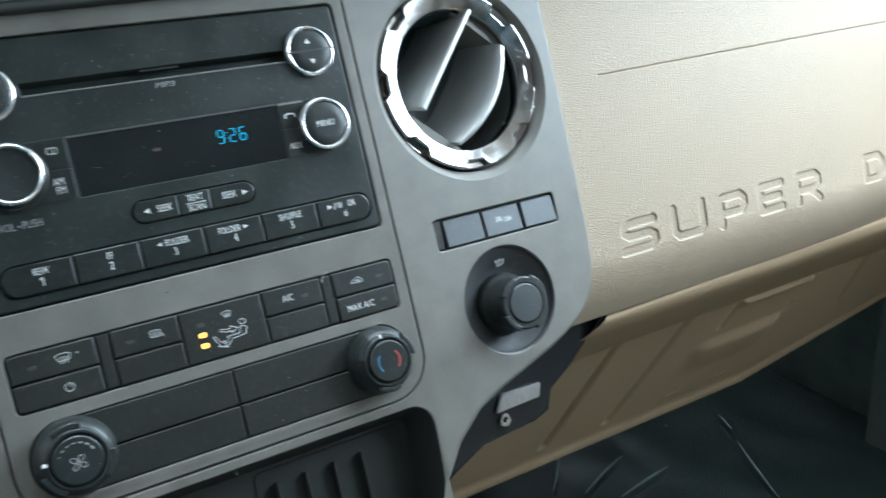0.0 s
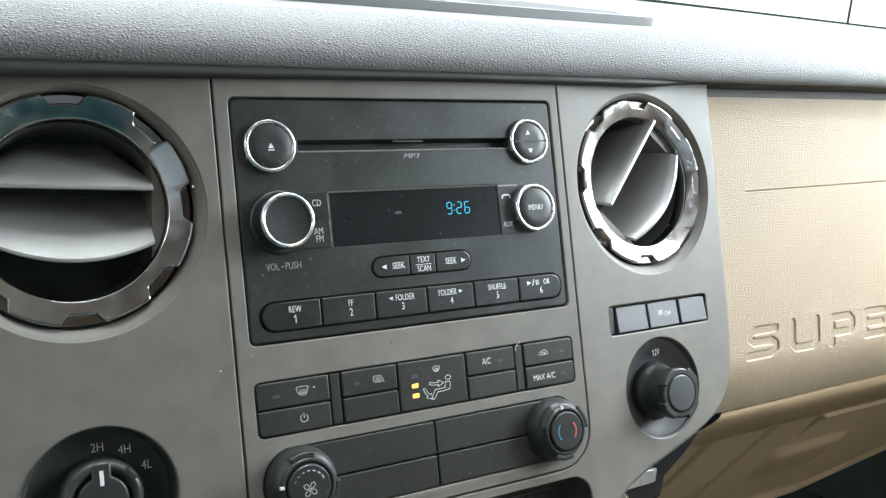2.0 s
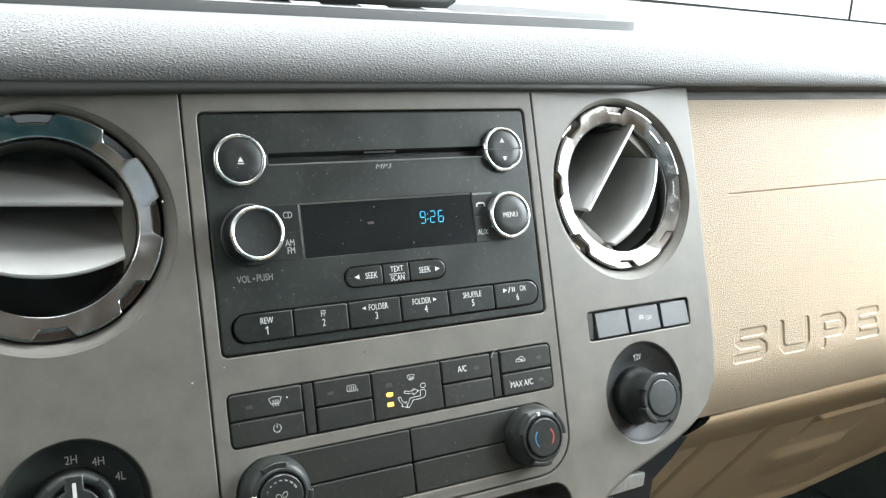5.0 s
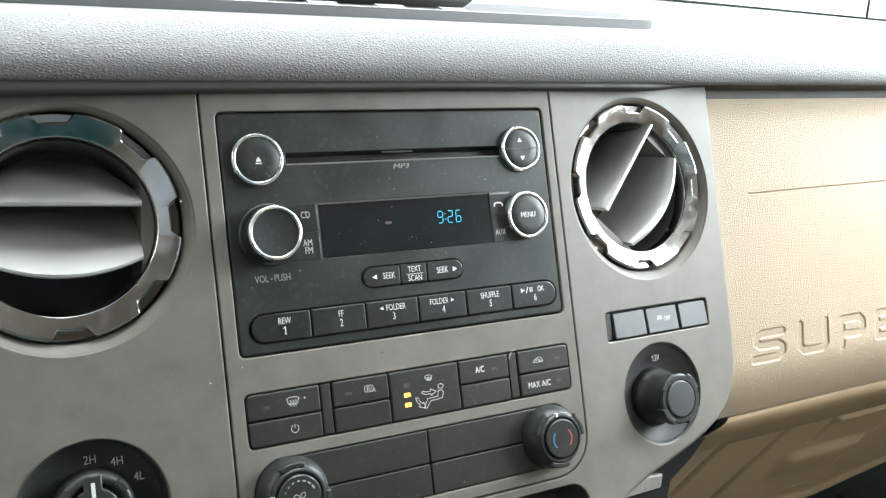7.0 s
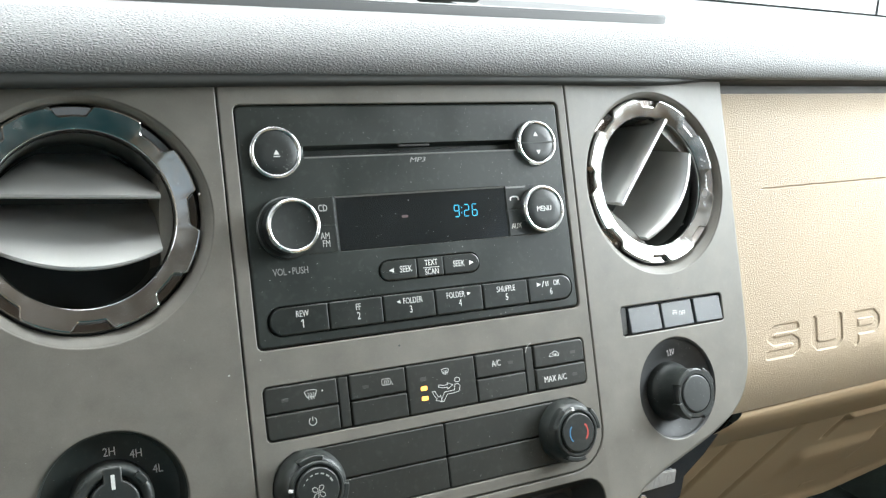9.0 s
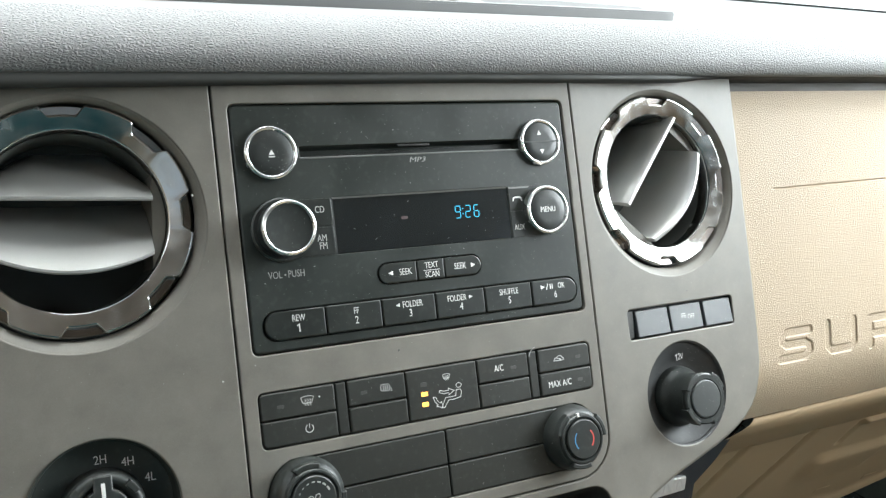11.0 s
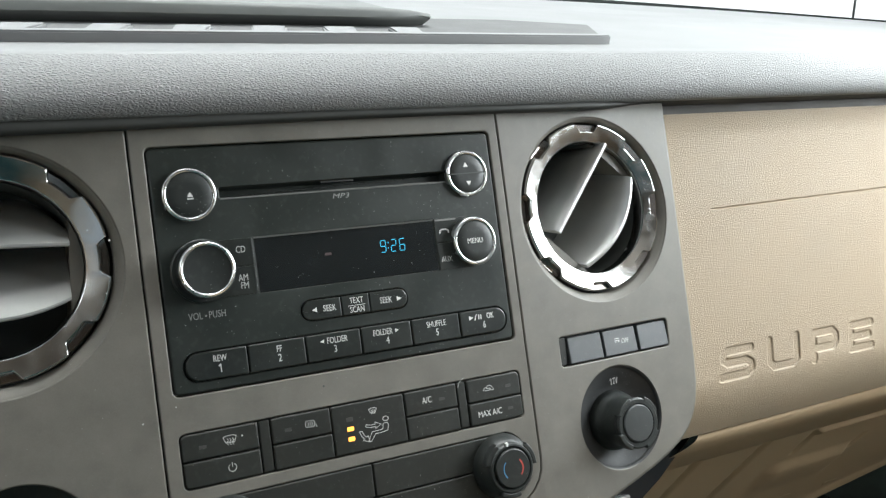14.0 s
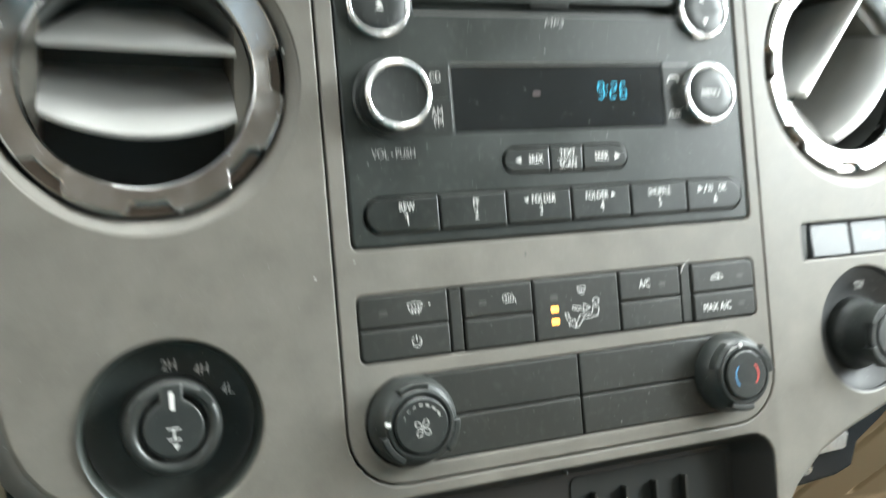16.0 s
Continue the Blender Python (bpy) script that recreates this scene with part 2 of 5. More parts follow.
def skin(bm, a, b):
    for i in range(len(a)):
        bm.faces.new((a[i - 1], a[i], b[i], b[i - 1]))


def plate(bm, loop, yb, yf, bev=0.4, n=2, crown=0.0, back=False):
    """A solid with that outline, from yb to yf (nearer the driver), its front edge rounded."""
    rings = [loop_verts(bm, loop, yb)]
    for i in range(n + 1):
        a = math.pi / 2 * i / n
        rings.append(loop_verts(bm, inset(loop, bev * (1 - math.cos(a))), yf + bev * (1 - math.sin(a))))
    for a, b in zip(rings, rings[1:]):
        skin(bm, a, b)
    if crown:
        mid = bm.verts.new(lay(sum(p[0] for p in loop) / len(loop), yf - crown, sum(p[1] for p in loop) / len(loop)))
        last = rings[-1]
        for i in range(len(last)):
            bm.faces.new((last[i - 1], last[i], mid))
    else:
        bm.faces.new(rings[-1]).material_index = 1
    if back:
        bm.faces.new(rings[0][::-1])
    return bm


def pierced(bm, outer, holes, yf, depth, bev=0.8, obev=None, n=3):
    """A flat panel with holes right through it; rounded rims."""
    obev = bev if obev is None else obev
    edges = []
    for loop, d in [(outer, 1)] + [(h, -1) for h in holes]:
        e = obev if d == 1 else bev
        rings = []
        for i in range(n + 1):
            a = math.pi / 2 * i / n
            rings.append(loop_verts(bm, inset(loop, d * e * (1 - math.cos(a))), yf + e * (1 - math.sin(a)), False))
        back = loop_verts(bm, loop, yf + depth, False)
        skin(bm, back, rings[0])
        for a, b in zip(rings, rings[1:]):
            skin(bm, a, b)
        top = rings[-1]
        for i in range(len(top)):
            edges.append(bm.edges.get((top[i - 1], top[i])))
    made = bmesh.ops.triangle_fill(bm, use_beauty=True, use_dissolve=False, edges=edges)
    for f in made["geom"]:
        if isinstance(f, bmesh.types.BMFace):
            f.material_index = 1
    return bm


def swing_panel(bm):
    """Bends a built panel at the two seams."""
    for x in (-0.1088, 0.1088):
        bmesh.ops.bisect_plane(bm, geom=bm.verts[:] + bm.edges[:] + bm.faces[:], plane_co=(x, 0, 0), plane_no=(1, 0, 0))
    for v in bm.verts:
        if abs(v.co.x) > 0.1088:
            v.co.y += (abs(v.co.x) - 0.1088) * SLOPE
    return bm


def lathe(bm, cx, cz, profile, n=64, cap=True):
    """Turns (radius, y) points round an axis that points at the driver; cap closes the last ring."""
    rings = [loop_verts(bm, disc(cx, cz, r, n), y, False) for r, y in profile]
    lift = max(0.0, abs(cx) - 108.8) * SLOPE / 1000
    for r in rings:
        for v in r:
            v.co.y += lift
    for a, b in zip(rings, rings[1:]):
        skin(bm, a, b)
    if cap:
        bm.faces.new(rings[-1])
    return bm


def box(bm, lo, hi):
    """lo, hi in metres on whatever axes the mesh uses."""
    m = Matrix.Translation((Vector(lo) + Vector(hi)) / 2) @ Matrix.Diagonal((*(Vector(hi) - Vector(lo)), 1))
    return bmesh.ops.create_cube(bm, size=1, matrix=m)["verts"]


def rounded_box(bm, lo, hi, r):
    verts = box(bm, lo, hi)
    es = list({e for v in verts for e in v.link_edges})
    bmesh.ops.bevel(bm, geom=es, offset=r, segments=2, affect="EDGES", profile=0.5)
    return bm


def lettering(body, x, z, y, high, parent, material=None, squeeze=0.72, name="lettering", bold=1.0, slant=0.0):
    cu = bpy.data.curves.new(name, "FONT")
    cu.body, cu.size, cu.align_x, cu.align_y = body, high / 0.70, "CENTER", "CENTER"
    cu.extrude, cu.resolution_u = 0.02, 3
    tmp = new(name, cu)
    me = bpy.data.meshes.new_from_object(tmp.evaluated_get(bpy.context.evaluated_depsgraph_get()))
    bpy.data.objects.remove(tmp)
    bm = bmesh.new()
    bm.from_mesh(me)
    bpy.data.meshes.remove(me)
    twin = bmesh.ops.duplicate(bm, geom=bm.verts[:] + bm.edges[:] + bm.faces[:])["geom"]
    twin = {v for v in twin if isinstance(v, bmesh.types.BMVert)}
    for v in bm.verts:
        px, pz, py = v.co
        step = 0.007 * high * bold * (1 if v in twin else -1)
        v.co = lay(x + px * squeeze + step + pz * slant, y - py - (0.012 if v in twin else 0.0), z + pz)
    return part(name, bm, material or WHITE, parent, smooth=0, clean=False)


def figure_one(x, z, y, high, parent, material=None):
    """The figure 1 with its flag, which the built-in font lacks."""
    symbol([[(-0.26, 0.26), (0.0, 0.46), (0.0, -0.5)]], x, z, y, parent, high, 0.15 * high, material, name="lettering")


def ribbon(bm, pts, w, y, closed=False):
    pts = list(pts) + ([pts[0]] if closed else [])
    for (ax, az), (bx, bz) in zip(pts, pts[1:]):
        d = Vector((bx - ax, bz - az))
        if d.length < 1e-6:
            continue
        d.normalize()
        nx, nz, ex, ez = -d.y * w / 2, d.x * w / 2, d.x * w / 3, d.y * w / 3
        quad = [(ax + nx - ex, az + nz - ez), (ax - nx - ex, az - nz - ez), (bx - nx + ex, bz - nz + ez), (bx + nx + ex, bz + nz + ez)]
        f = [bm.verts.new(lay(px, y, pz)) for px, pz in quad]
        g = [bm.verts.new(lay(px, y + 0.05, pz)) for px, pz in quad]
        bm.faces.new(f)
        skin(bm, g, f)


def symbol(lines, x, z, y, parent, size=1.0, w=0.35, material=None, fills=(), name="symbol"):
    bm = bmesh.new()
    for line in lines:
        ribbon(bm, [(x + a * size, z + b * size) for a, b in line], w, y)
    for fill in fills:
        plate(bm, [(x + a * size, z + b * size) for a, b in fill], y + 0.05, y, 0.01, 1)
    return part(name, bm, material or WHITE, parent, smooth=0, clean=False)


def arc(cx, cz, r, a0, a1, n=12):
    return [(cx + r * math.cos(radians(a0 + (a1 - a0) * i / n)), cz + r * math.sin(radians(a0 + (a1 - a0) * i / n))) for i in range(n + 1)]


TRIANGLE_UP = [(1, -0.8), (0, 0.9), (-1, -0.8)]
TRIANGLE_DOWN = [(-1, 0.8), (0, -0.9), (1, 0.8)]
TRIANGLE_LEFT = [(0.9, -0.9), (0.9, 0.9), (-1.1, 0)]
TRIANGLE_RIGHT = [(-0.9, 0.9), (-0.9, -0.9), (1.1, 0)]

# ---- the cab, in the room's own upright axes ----
bm = bmesh.new()
box(bm, (-0.98, -1.7, -0.04), (0.98, 0.95, 0.0))
solo("floor", bm, CARPET, "dark carpeted cab floor", "floor", "structure", world_frame=True)
bm = bmesh.new()
box(bm, (-0.9, -1.7, 1.24), (0.9, 0.12, 1.28))
solo("ceiling", bm, LINER, "dull tan cab headliner", "ceiling", "structure", world_frame=True)
bm = bmesh.new()
box(bm, (-0.98, 0.90, 0.0), (0.98, 0.95, 0.68))
solo("wall_front", bm, CARPET, "dark carpeted bulkhead under the dashboard", "wall", "structure", world_frame=True)
# unseen sides; left sill raised to block light, right one lowered to admit it
for side, s, belt, rear in (("left", -1, 0.98, 0.80), ("right", 1, 0.70, 0.70)):
    bm = bmesh.new()
    for lo, hi in (((0.84, -1.7, 0.0), (0.9, -0.56, rear)), ((0.84, -0.56, 0.52), (0.9, 0.35, belt)), ((0.84, -1.7, 1.16), (0.9, 0.2, 1.24)), ((0.84, -0.56, belt), (0.9, -0.40, 1.16)), ((0.84, -1.7, rear), (0.9, -1.63, 1.16))):
        a, b = sorted((lo[0] * s, hi[0] * s))
        box(bm, (a, lo[1], lo[2]), (b, hi[1], hi[2]))
    solo("wall_" + side, bm, TRIM, "unseen tan cab side, its window openings sized to shape the light", "wall", "structure", world_frame=True)
    bm = bmesh.new()
    a, b = sorted((0.93 * s, 0.97 * s))
    box(bm, (a, 0.35, 0.0), (b, 0.9, 0.64))
    a, b = sorted((0.84 * s, 0.93 * s))
    box(bm, (a, -0.56, 0.0), (b, 0.35, 0.52))
    solo("wall_kick_" + side, bm, KICK, "dark carpeted kick panel in the footwell", "wall", "structure", world_frame=True)
bm = bmesh.new()
for lo, hi in (((-0.9, -1.7, 0), (0.9, -1.64, 0.92)), ((-0.9, -1.7, 1.14), (0.9, -1.64, 1.24)), ((-0.9, -1.7, 0.92), (-0.5, -1.64, 1.14)), ((0.5, -1.7, 0.92), (0.9, -1.64, 1.14))):
    box(bm, lo, hi)
solo("wall_back", bm, TEALBACK, "unseen rear cab wall, teal for the chrome to reflect", "wall", "structure", world_frame=True)

# added out of view to throw warm light up under the dash
bm = bmesh.new()
box(bm, (0.06, -1.63, 0.002), (0.83, -0.42, 0.38))
solo("wall_bounce_block", bm, surface("tan_bounce_block", (0.52, 0.38, 0.25), 0.8, fine=(600, 0.0003)), "unseen tan block added to bounce light under the dash", "wall", "structure", world_frame=True)

# added out of view to keep bounced light off the lower left
bm = bmesh.new()
box(bm, (-0.83, -1.63, 0.002), (0.06, -0.42, 0.38))
solo("wall_dark_block", bm, TEALBACK, "unseen dark block added to cut bounced light", "wall", "structure", world_frame=True)

# ---- the dash pad: a grained nose, a level top that reaches the windscreen ----
def edge_y(x):
    """How far in (mm, on the stack's axes) the top of the dash reaches at x metres."""
    return 640 - 400 * x ** 4


NOSE = [(-2, 79.4), (-5.4, 79.3), (-7.4, 80.4), (-8.9, 82.6), (-9.9, 85.6), (-10.1, 89.2), (-9.3, 94), (-7.3, 99.4), (-4.2, 104.8), (-0.4, 109.4), (3.0, 112.8), (6, 115.4)]
bm = bmesh.new()
xs = [-0.84 + 0.02 * i for i in range(85)]
def lift(x, z):
    t = min(1.0, max(0.0, (x + 0.02) / 0.34))
    return 0.3 * t * t * (3 - 2 * t) * max(0.0, (108 - z) / 30)


rows = [[bm.verts.new((x, y / 1000, Z0 + (z + lift(x, z)) / 1000)) for x in xs] for y, z in NOSE]
for a, b in zip(rows, rows[1:]):
    for i in range(len(xs) - 1):
        bm.faces.new((a[i], a[i + 1], b[i + 1], b[i]))
solo("dash_pad", bm, PAD, "grey leather-grained padded dashboard nose", "dashboard", "structure", smooth=60)

# underside of the nose; its shade is put into a near-black colour
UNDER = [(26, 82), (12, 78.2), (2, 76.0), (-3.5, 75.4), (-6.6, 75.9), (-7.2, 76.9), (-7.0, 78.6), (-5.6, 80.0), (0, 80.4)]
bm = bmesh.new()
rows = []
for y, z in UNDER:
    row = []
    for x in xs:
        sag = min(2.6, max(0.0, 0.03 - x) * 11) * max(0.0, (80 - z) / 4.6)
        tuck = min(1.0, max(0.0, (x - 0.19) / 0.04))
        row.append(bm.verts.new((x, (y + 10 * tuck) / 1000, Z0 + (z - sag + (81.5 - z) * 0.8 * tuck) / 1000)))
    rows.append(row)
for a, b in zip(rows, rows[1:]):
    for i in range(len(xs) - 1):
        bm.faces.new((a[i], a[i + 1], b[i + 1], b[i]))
solo("trim_pad_edge", bm, surface("pad_edge_shade", (0.026, 0.027, 0.024), 0.7, fine=(900, 0.00004)), "smooth lower edge of the dashboard pad, coloured with its shade", "trim", "structure", smooth=60)

bm = bmesh.new()
TOPS = 0.425
def top_z(y):
    return 121.0 + (y - 19) * TOPS


xw = [-0.96 + 0.02 * i for i in range(97)]
rows = [[bm.verts.new((x, y / 1000, Z0 + z / 1000)) for x in xw] for y, z in ((6, 115.4), (8.3, 117), (11, 118.4), (14.5, 119.8))]
steps = [0, 0.03, 0.07, 0.12, 0.2, 0.35, 0.5, 0.7, 0.85, 0.96, 1.0]
for s in steps:
    row = []
    for x in xw:
        y = 19 + s * (edge_y(x) - 19)
        z = top_z(y) - (6 if s == 1.0 else 0)
        row.append(bm.verts.new((x, y / 1000, Z0 + z / 1000)))
    rows.append(row)
for a, b in zip(rows, rows[1:]):
    for i in range(len(xw) - 1):
        bm.faces.new((a[i], a[i + 1], b[i + 1], b[i]))
solo("dash_top", bm, PADTOP, "smooth grey top of the dashboard under the windscreen", "dashboard", "structure", smooth=60)

# tray on the dash top
tray = thing("dash_tray", "grey dashboard-top storage tray with a raised rim", "tray", 0, 50, 135)
def slab(bm, loop, y0, y1, rise):
    """A prism on the sloping dash top: loop of (x, y) mm, up by rise."""
    low = [bm.verts.new(lay(x, y, top_z(y) + y0, False)) for x, y in loop]
    up = [bm.verts.new(lay(x, y, top_z(y) + y1 + rise, False)) for x, y in loop]
    skin(bm, low, up)
    bm.faces.new(up)


bm = bmesh.new()
low, up = [[bm.verts.new(lay(x, y + back * (y < 60), top_z(y) + z, False)) for x, y in ((-420, 50), (240, 50), (252, 54), (246, 62), (-420, 62))] for z, back in ((-1, 4.5), (7, 0))]
skin(bm, low, up)
bm.faces.new(up)
bmesh.ops.bevel(bm, geom=[e for e in bm.edges], offset=0.0012, segments=2, affect="EDGES")
part("rim", bm, PADTOP, tray)
bm = bmesh.new()
slab(bm, [(-420, 62.5), (255, 62.5), (345, 200), (270, 235), (-420, 235)], -1, 0.6, 0)
part("mat", bm, surface("tray_mat", (0.075, 0.075, 0.074), 0.9, fine=(900, 0.0001)), tray, "dull grey mat")
for i in range(9):
    bm = bmesh.new()
    x = -320 + 50.5 * i
    slab(bm, [(x, 66), (x + 20, 66), (x + 38, 112), (x + 13, 112)], 0.4, 5, 0)
    bmesh.ops.bevel(bm, geom=[e for e in bm.edges], offset=0.0012, segments=2, affect="EDGES")
    part("divider", bm, PADTOP, tray)
bm = bmesh.new()
ring = []
for k in range(28):
    x = -420 + 578 * k / 27
    taper = math.sqrt(max(0.0, 1 - (max(0, k - 24) / 3.2) ** 2))
    y = 144 + 8 * math.sin(math.pi * k / 27) + 26 * (1 - taper)
    up = (19 - 2.5 * abs(k - 16) / 12) * (0.55 + 0.45 * taper)
    ring.append([bm.verts.new(lay(x, y + dy, top_z(y) + dz, False)) for dy, dz in ((30, 6.5), (0, 6.5), (-2.5, 8), (-3, up - 5), (-1.5, up - 1.5), (2.5, up + 0.5), (60, up + 28 * taper), (100, up + 24 * taper), (102, 18))])
for a, b in zip(ring, ring[1:]):
    for i in range(8):
        bm.faces.new((a[i], a[i + 1], b[i + 1], b[i]))
bm.faces.new(ring[0]), bm.faces.new(ring[-1])
part("hood", bm, surface("black_tray_hood", (0.085, 0.088, 0.083), 0.65), tray, "black raised hood behind the tray", smooth=50)

# ---- windscreen, cowl and what lies outside ----
GLASS = bpy.data.materials.new("clear_glass")
GLASS.use_nodes = True
g = GLASS.node_tree.nodes["Principled BSDF"]
g.inputs["Transmission Weight"].default_value, g.inputs["Roughness"].default_value, g.inputs["IOR"].default_value = 1.0, 0.0, 1.1
g.inputs["Base Color"].default_value = (0.97, 0.99, 0.98, 1)
bm = bmesh.new()
low, up = [], []
for x in xw:
    y = edge_y(x)
    p = LEAN @ Vector((x, y / 1000, Z0 + (top_z(y) - 5) / 1000))
    low.append(bm.verts.new(p))
    up.append(bm.verts.new((x * 0.9, 0.12 + (p.y - 0.8) * 0.35, 1.25)))
for i in range(len(xw) - 1):
    bm.faces.new((low[i], low[i + 1], up[i + 1], up[i]))
ws = solo("window_windscreen", bm, GLASS, "clear sloping windscreen", "window", "structure", world_frame=True)
ws.visible_shadow = False
for s in (-1, 1):
    bm = bmesh.new()
    rings = []
    for k in range(7):
        t = k / 6
        c = Vector((0.92 - 0.12 * t, 0.50 - 0.64 * t, 0.76 + 0.485 * t + 0.03 * math.sin(math.pi * t)))
        rings.append([bm.verts.new((s * (c.x + u), c.y + v, c.z + w)) for u, v, w in ((-0.045, 0.0, -0.02), (0.04, 0.03, -0.02), (0.04, 0.05, 0.03), (-0.03, 0.03, 0.03))])
    for a, b in zip(rings, rings[1:]):
        skin(bm, a, b)
    bm.faces.new(rings[0]), bm.faces.new(rings[-1])
    solo("trim_pillar_" + ("left" if s < 0 else "right"), bm, LINER, "tan windscreen pillar trim", "trim", "structure", world_frame=True)
bm = bmesh.new()
a = [bm.verts.new(LEAN @ Vector((x, (edge_y(x) + 1) / 1000, Z0 + (top_z(edge_y(x)) + 2) / 1000))) for x in xw]
b = [bm.verts.new(LEAN @ Vector((x, (edge_y(x) + 6) / 1000, Z0 + (top_z(edge_y(x)) - 1) / 1000))) for x in xw]
c = [bm.verts.new(v.co + Vector((0, 0.0, -0.02))) for v in b]
for r, s in ((a, b), (b, c)):
    for i in range(len(xw) - 1):
        bm.faces.new((r[i], r[i + 1], s[i + 1], s[i]))
solo("trim_cowl", bm, DARK, "black rubber seal along the windscreen's foot", "trim", "structure", world_frame=True)

# unseen rear panes; the tint is chosen to temper the chrome's reflections
TINT = bpy.data.materials.new("tinted_glass")
TINT.use_nodes = True
g = TINT.node_tree.nodes["Principled BSDF"]
g.inputs["Transmission Weight"].default_value, g.inputs["Roughness"].default_value, g.inputs["IOR"].default_value = 1.0, 0.0, 1.1
g.inputs["Base Color"].default_value = (0.36, 0.37, 0.36, 1)
for nm, corner_list in (("window_rear_left", [(-0.87, -1.63, 0.80), (-0.87, -0.56, 0.80), (-0.87, -0.56, 1.16), (-0.87, -1.63, 1.16)]),
                        ("window_rear_right", [(0.87, -1.63, 0.70), (0.87, -0.56, 0.70), (0.87, -0.56, 1.16), (0.87, -1.63, 1.16)]),
                        ("window_back", [(-0.5, -1.67, 0.92), (0.5, -1.67, 0.92), (0.5, -1.67, 1.14), (-0.5, -1.67, 1.14)])):
    bm = bmesh.new()
    bm.faces.new([bm.verts.new(p) for p in corner_list])
    solo(nm, bm, TINT, "unseen rear cab window, tinted to dim its reflection in the chrome", "window", "structure", world_frame=True)

GROUND = surface("pale_concrete_yard", (0.42, 0.42, 0.41), 0.8, vary=0.25, vscale=0.8, fine=(60, 0.004))
bm = bmesh.new()
box(bm, (-400, -400, -0.95), (400, 400, -0.9))
solo("ground", bm, GROUND, "pale concrete yard round the truck", "ground", "structure", world_frame=True)

BOARD = surface("white_painted_boards", (0.75, 0.74, 0.72), 0.6, vary=0.1, vscale=0.6, fine=(40, 0.002))
shed = new("shed")
shed.matrix_world = Matrix.Translation((26, 20, -0.9))
tagged(shed, "long white boarded shed across the yard", "building")
shed["foot"] = (0.0, 0.0, 0.0)
for k in range(12):
    bm = bmesh.new()
    rounded_box(bm, (-0.1, -21.8 + 3.2 * k, 0), (0.1, -18.605 + 3.2 * k, 4.2), 0.01)
    part("wall_panel", bm, BOARD, shed)
bm = bmesh.new()
box(bm, (-0.16, -22.2, 4.2), (3.2, 17.0, 4.45))
part("roof_edge", bm, GREY, shed)
bm = bmesh.new()
rounded_box(bm, (-0.16, -0.65, 2.38), (-0.1, -0.2, 2.7), 0.02)
part("sign", bm, RED, shed, "small red sign board")
bm = bmesh.new()
rounded_box(bm, (0.985, 0.3, -0.3), (1.12, 1.5, 0.60), 0.03)
solo("trim_fender", bm, BOARD, "white painted front wing beside the windscreen", "wing", "structure", world_frame=True)
mast = new("antenna")
mast.matrix_world = Matrix.Translation((1.015, 0.71, 0.60))
tagged(mast, "thin black whip antenna on the front wing", "antenna")
mast["foot"] = (0.0, 0.0, 0.0)
bm = bmesh.new()
bmesh.ops.create_cone(bm, cap_ends=True, segments=16, radius1=0.014, radius2=0.008, depth=0.03, matrix=Matrix.Translation((0, 0, 0.015)))
part("base", bm, DARK, mast)
bm = bmesh.new()
bmesh.ops.create_cone(bm, cap_ends=True, segments=12, radius1=0.0019, radius2=0.0012, depth=0.75, matrix=Matrix.Translation((0, 0, 0.40)))
part("rod", bm, DARK, mast)
PAINT = surface("dark_blue_car_paint", (0.03, 0.05, 0.08), 0.3, coat=0.5)
car = new("parked_car")
car.matrix_world = Matrix.Translation((15.5, 17.0, -0.9)) @ pose(0, 0, 0, 0, 0, 30)
tagged(car, "dark blue car parked across the yard", "car")
car["foot"] = (0.0, 0.0, 0.0)
bm = bmesh.new()
side = [(-2.2, 0.35), (2.2, 0.35), (2.25, 0.75), (1.3, 0.95), (0.7, 1.45), (-1.2, 1.45), (-1.9, 1.0), (-2.25, 0.9)]
rows = [[bm.verts.new((x, y, z)) for x, z in side] for y in (-0.85, 0.85)]
skin(bm, *rows)
bm.faces.new(rows[0]), bm.faces.new(rows[1])
bmesh.ops.bevel(bm, geom=bm.edges[:], offset=0.06, segments=2, affect="EDGES")
part("body", bm, PAINT, car)
for wx in (-1.35, 1.35):
    for wy in (-0.8, 0.8):
        bm = bmesh.new()
        bmesh.ops.create_cone(bm, cap_ends=True, segments=24, radius1=0.33, radius2=0.33, depth=0.22, matrix=Matrix.Translation((wx, wy, 0.33)) @ pose(0, 0, 0, 90, 0, 0))
        part("wheel", bm, DARK, car)

# ---- the grey bezel of the centre stack ----
bezel = thing("stack_bezel", "grey satin plastic surround of the dashboard's centre stack", "dashboard panel", 0, 20, -240)
half = [(251.5, 92), (250.6, 20), (249.4, -60), (248.2, -100), (247.0, -114), (244.6, -125), (240.4, -135), (234, -143.4), (225, -150.6), (213, -156.8), (199, -162.4), (180, -168.4), (158, -175), (138, -183), (120, -197), (106, -216), (98, -238), (95, -262)]
outer = [(min(-x + 10.5, 0) if x > 160 else -x, z) for x, z in half] + half[::-1]
CENTRE = corners(-108.9, -161.5, 108.9, 89, 1.0, 1.0, 24, 24, 6)
POCKET = rrect(-104, -238, 105, -167, 13, 5)
LV, RV = (-177.0, 12.2), (178.6, 13.2)
DIAL, SOCKET = (-175.2, -124.8), (175.6, -124.6)
SWITCHES = rrect(134.2, -85.7, 225.6, -66.9, 2.2, 3)
bm = bmesh.new()
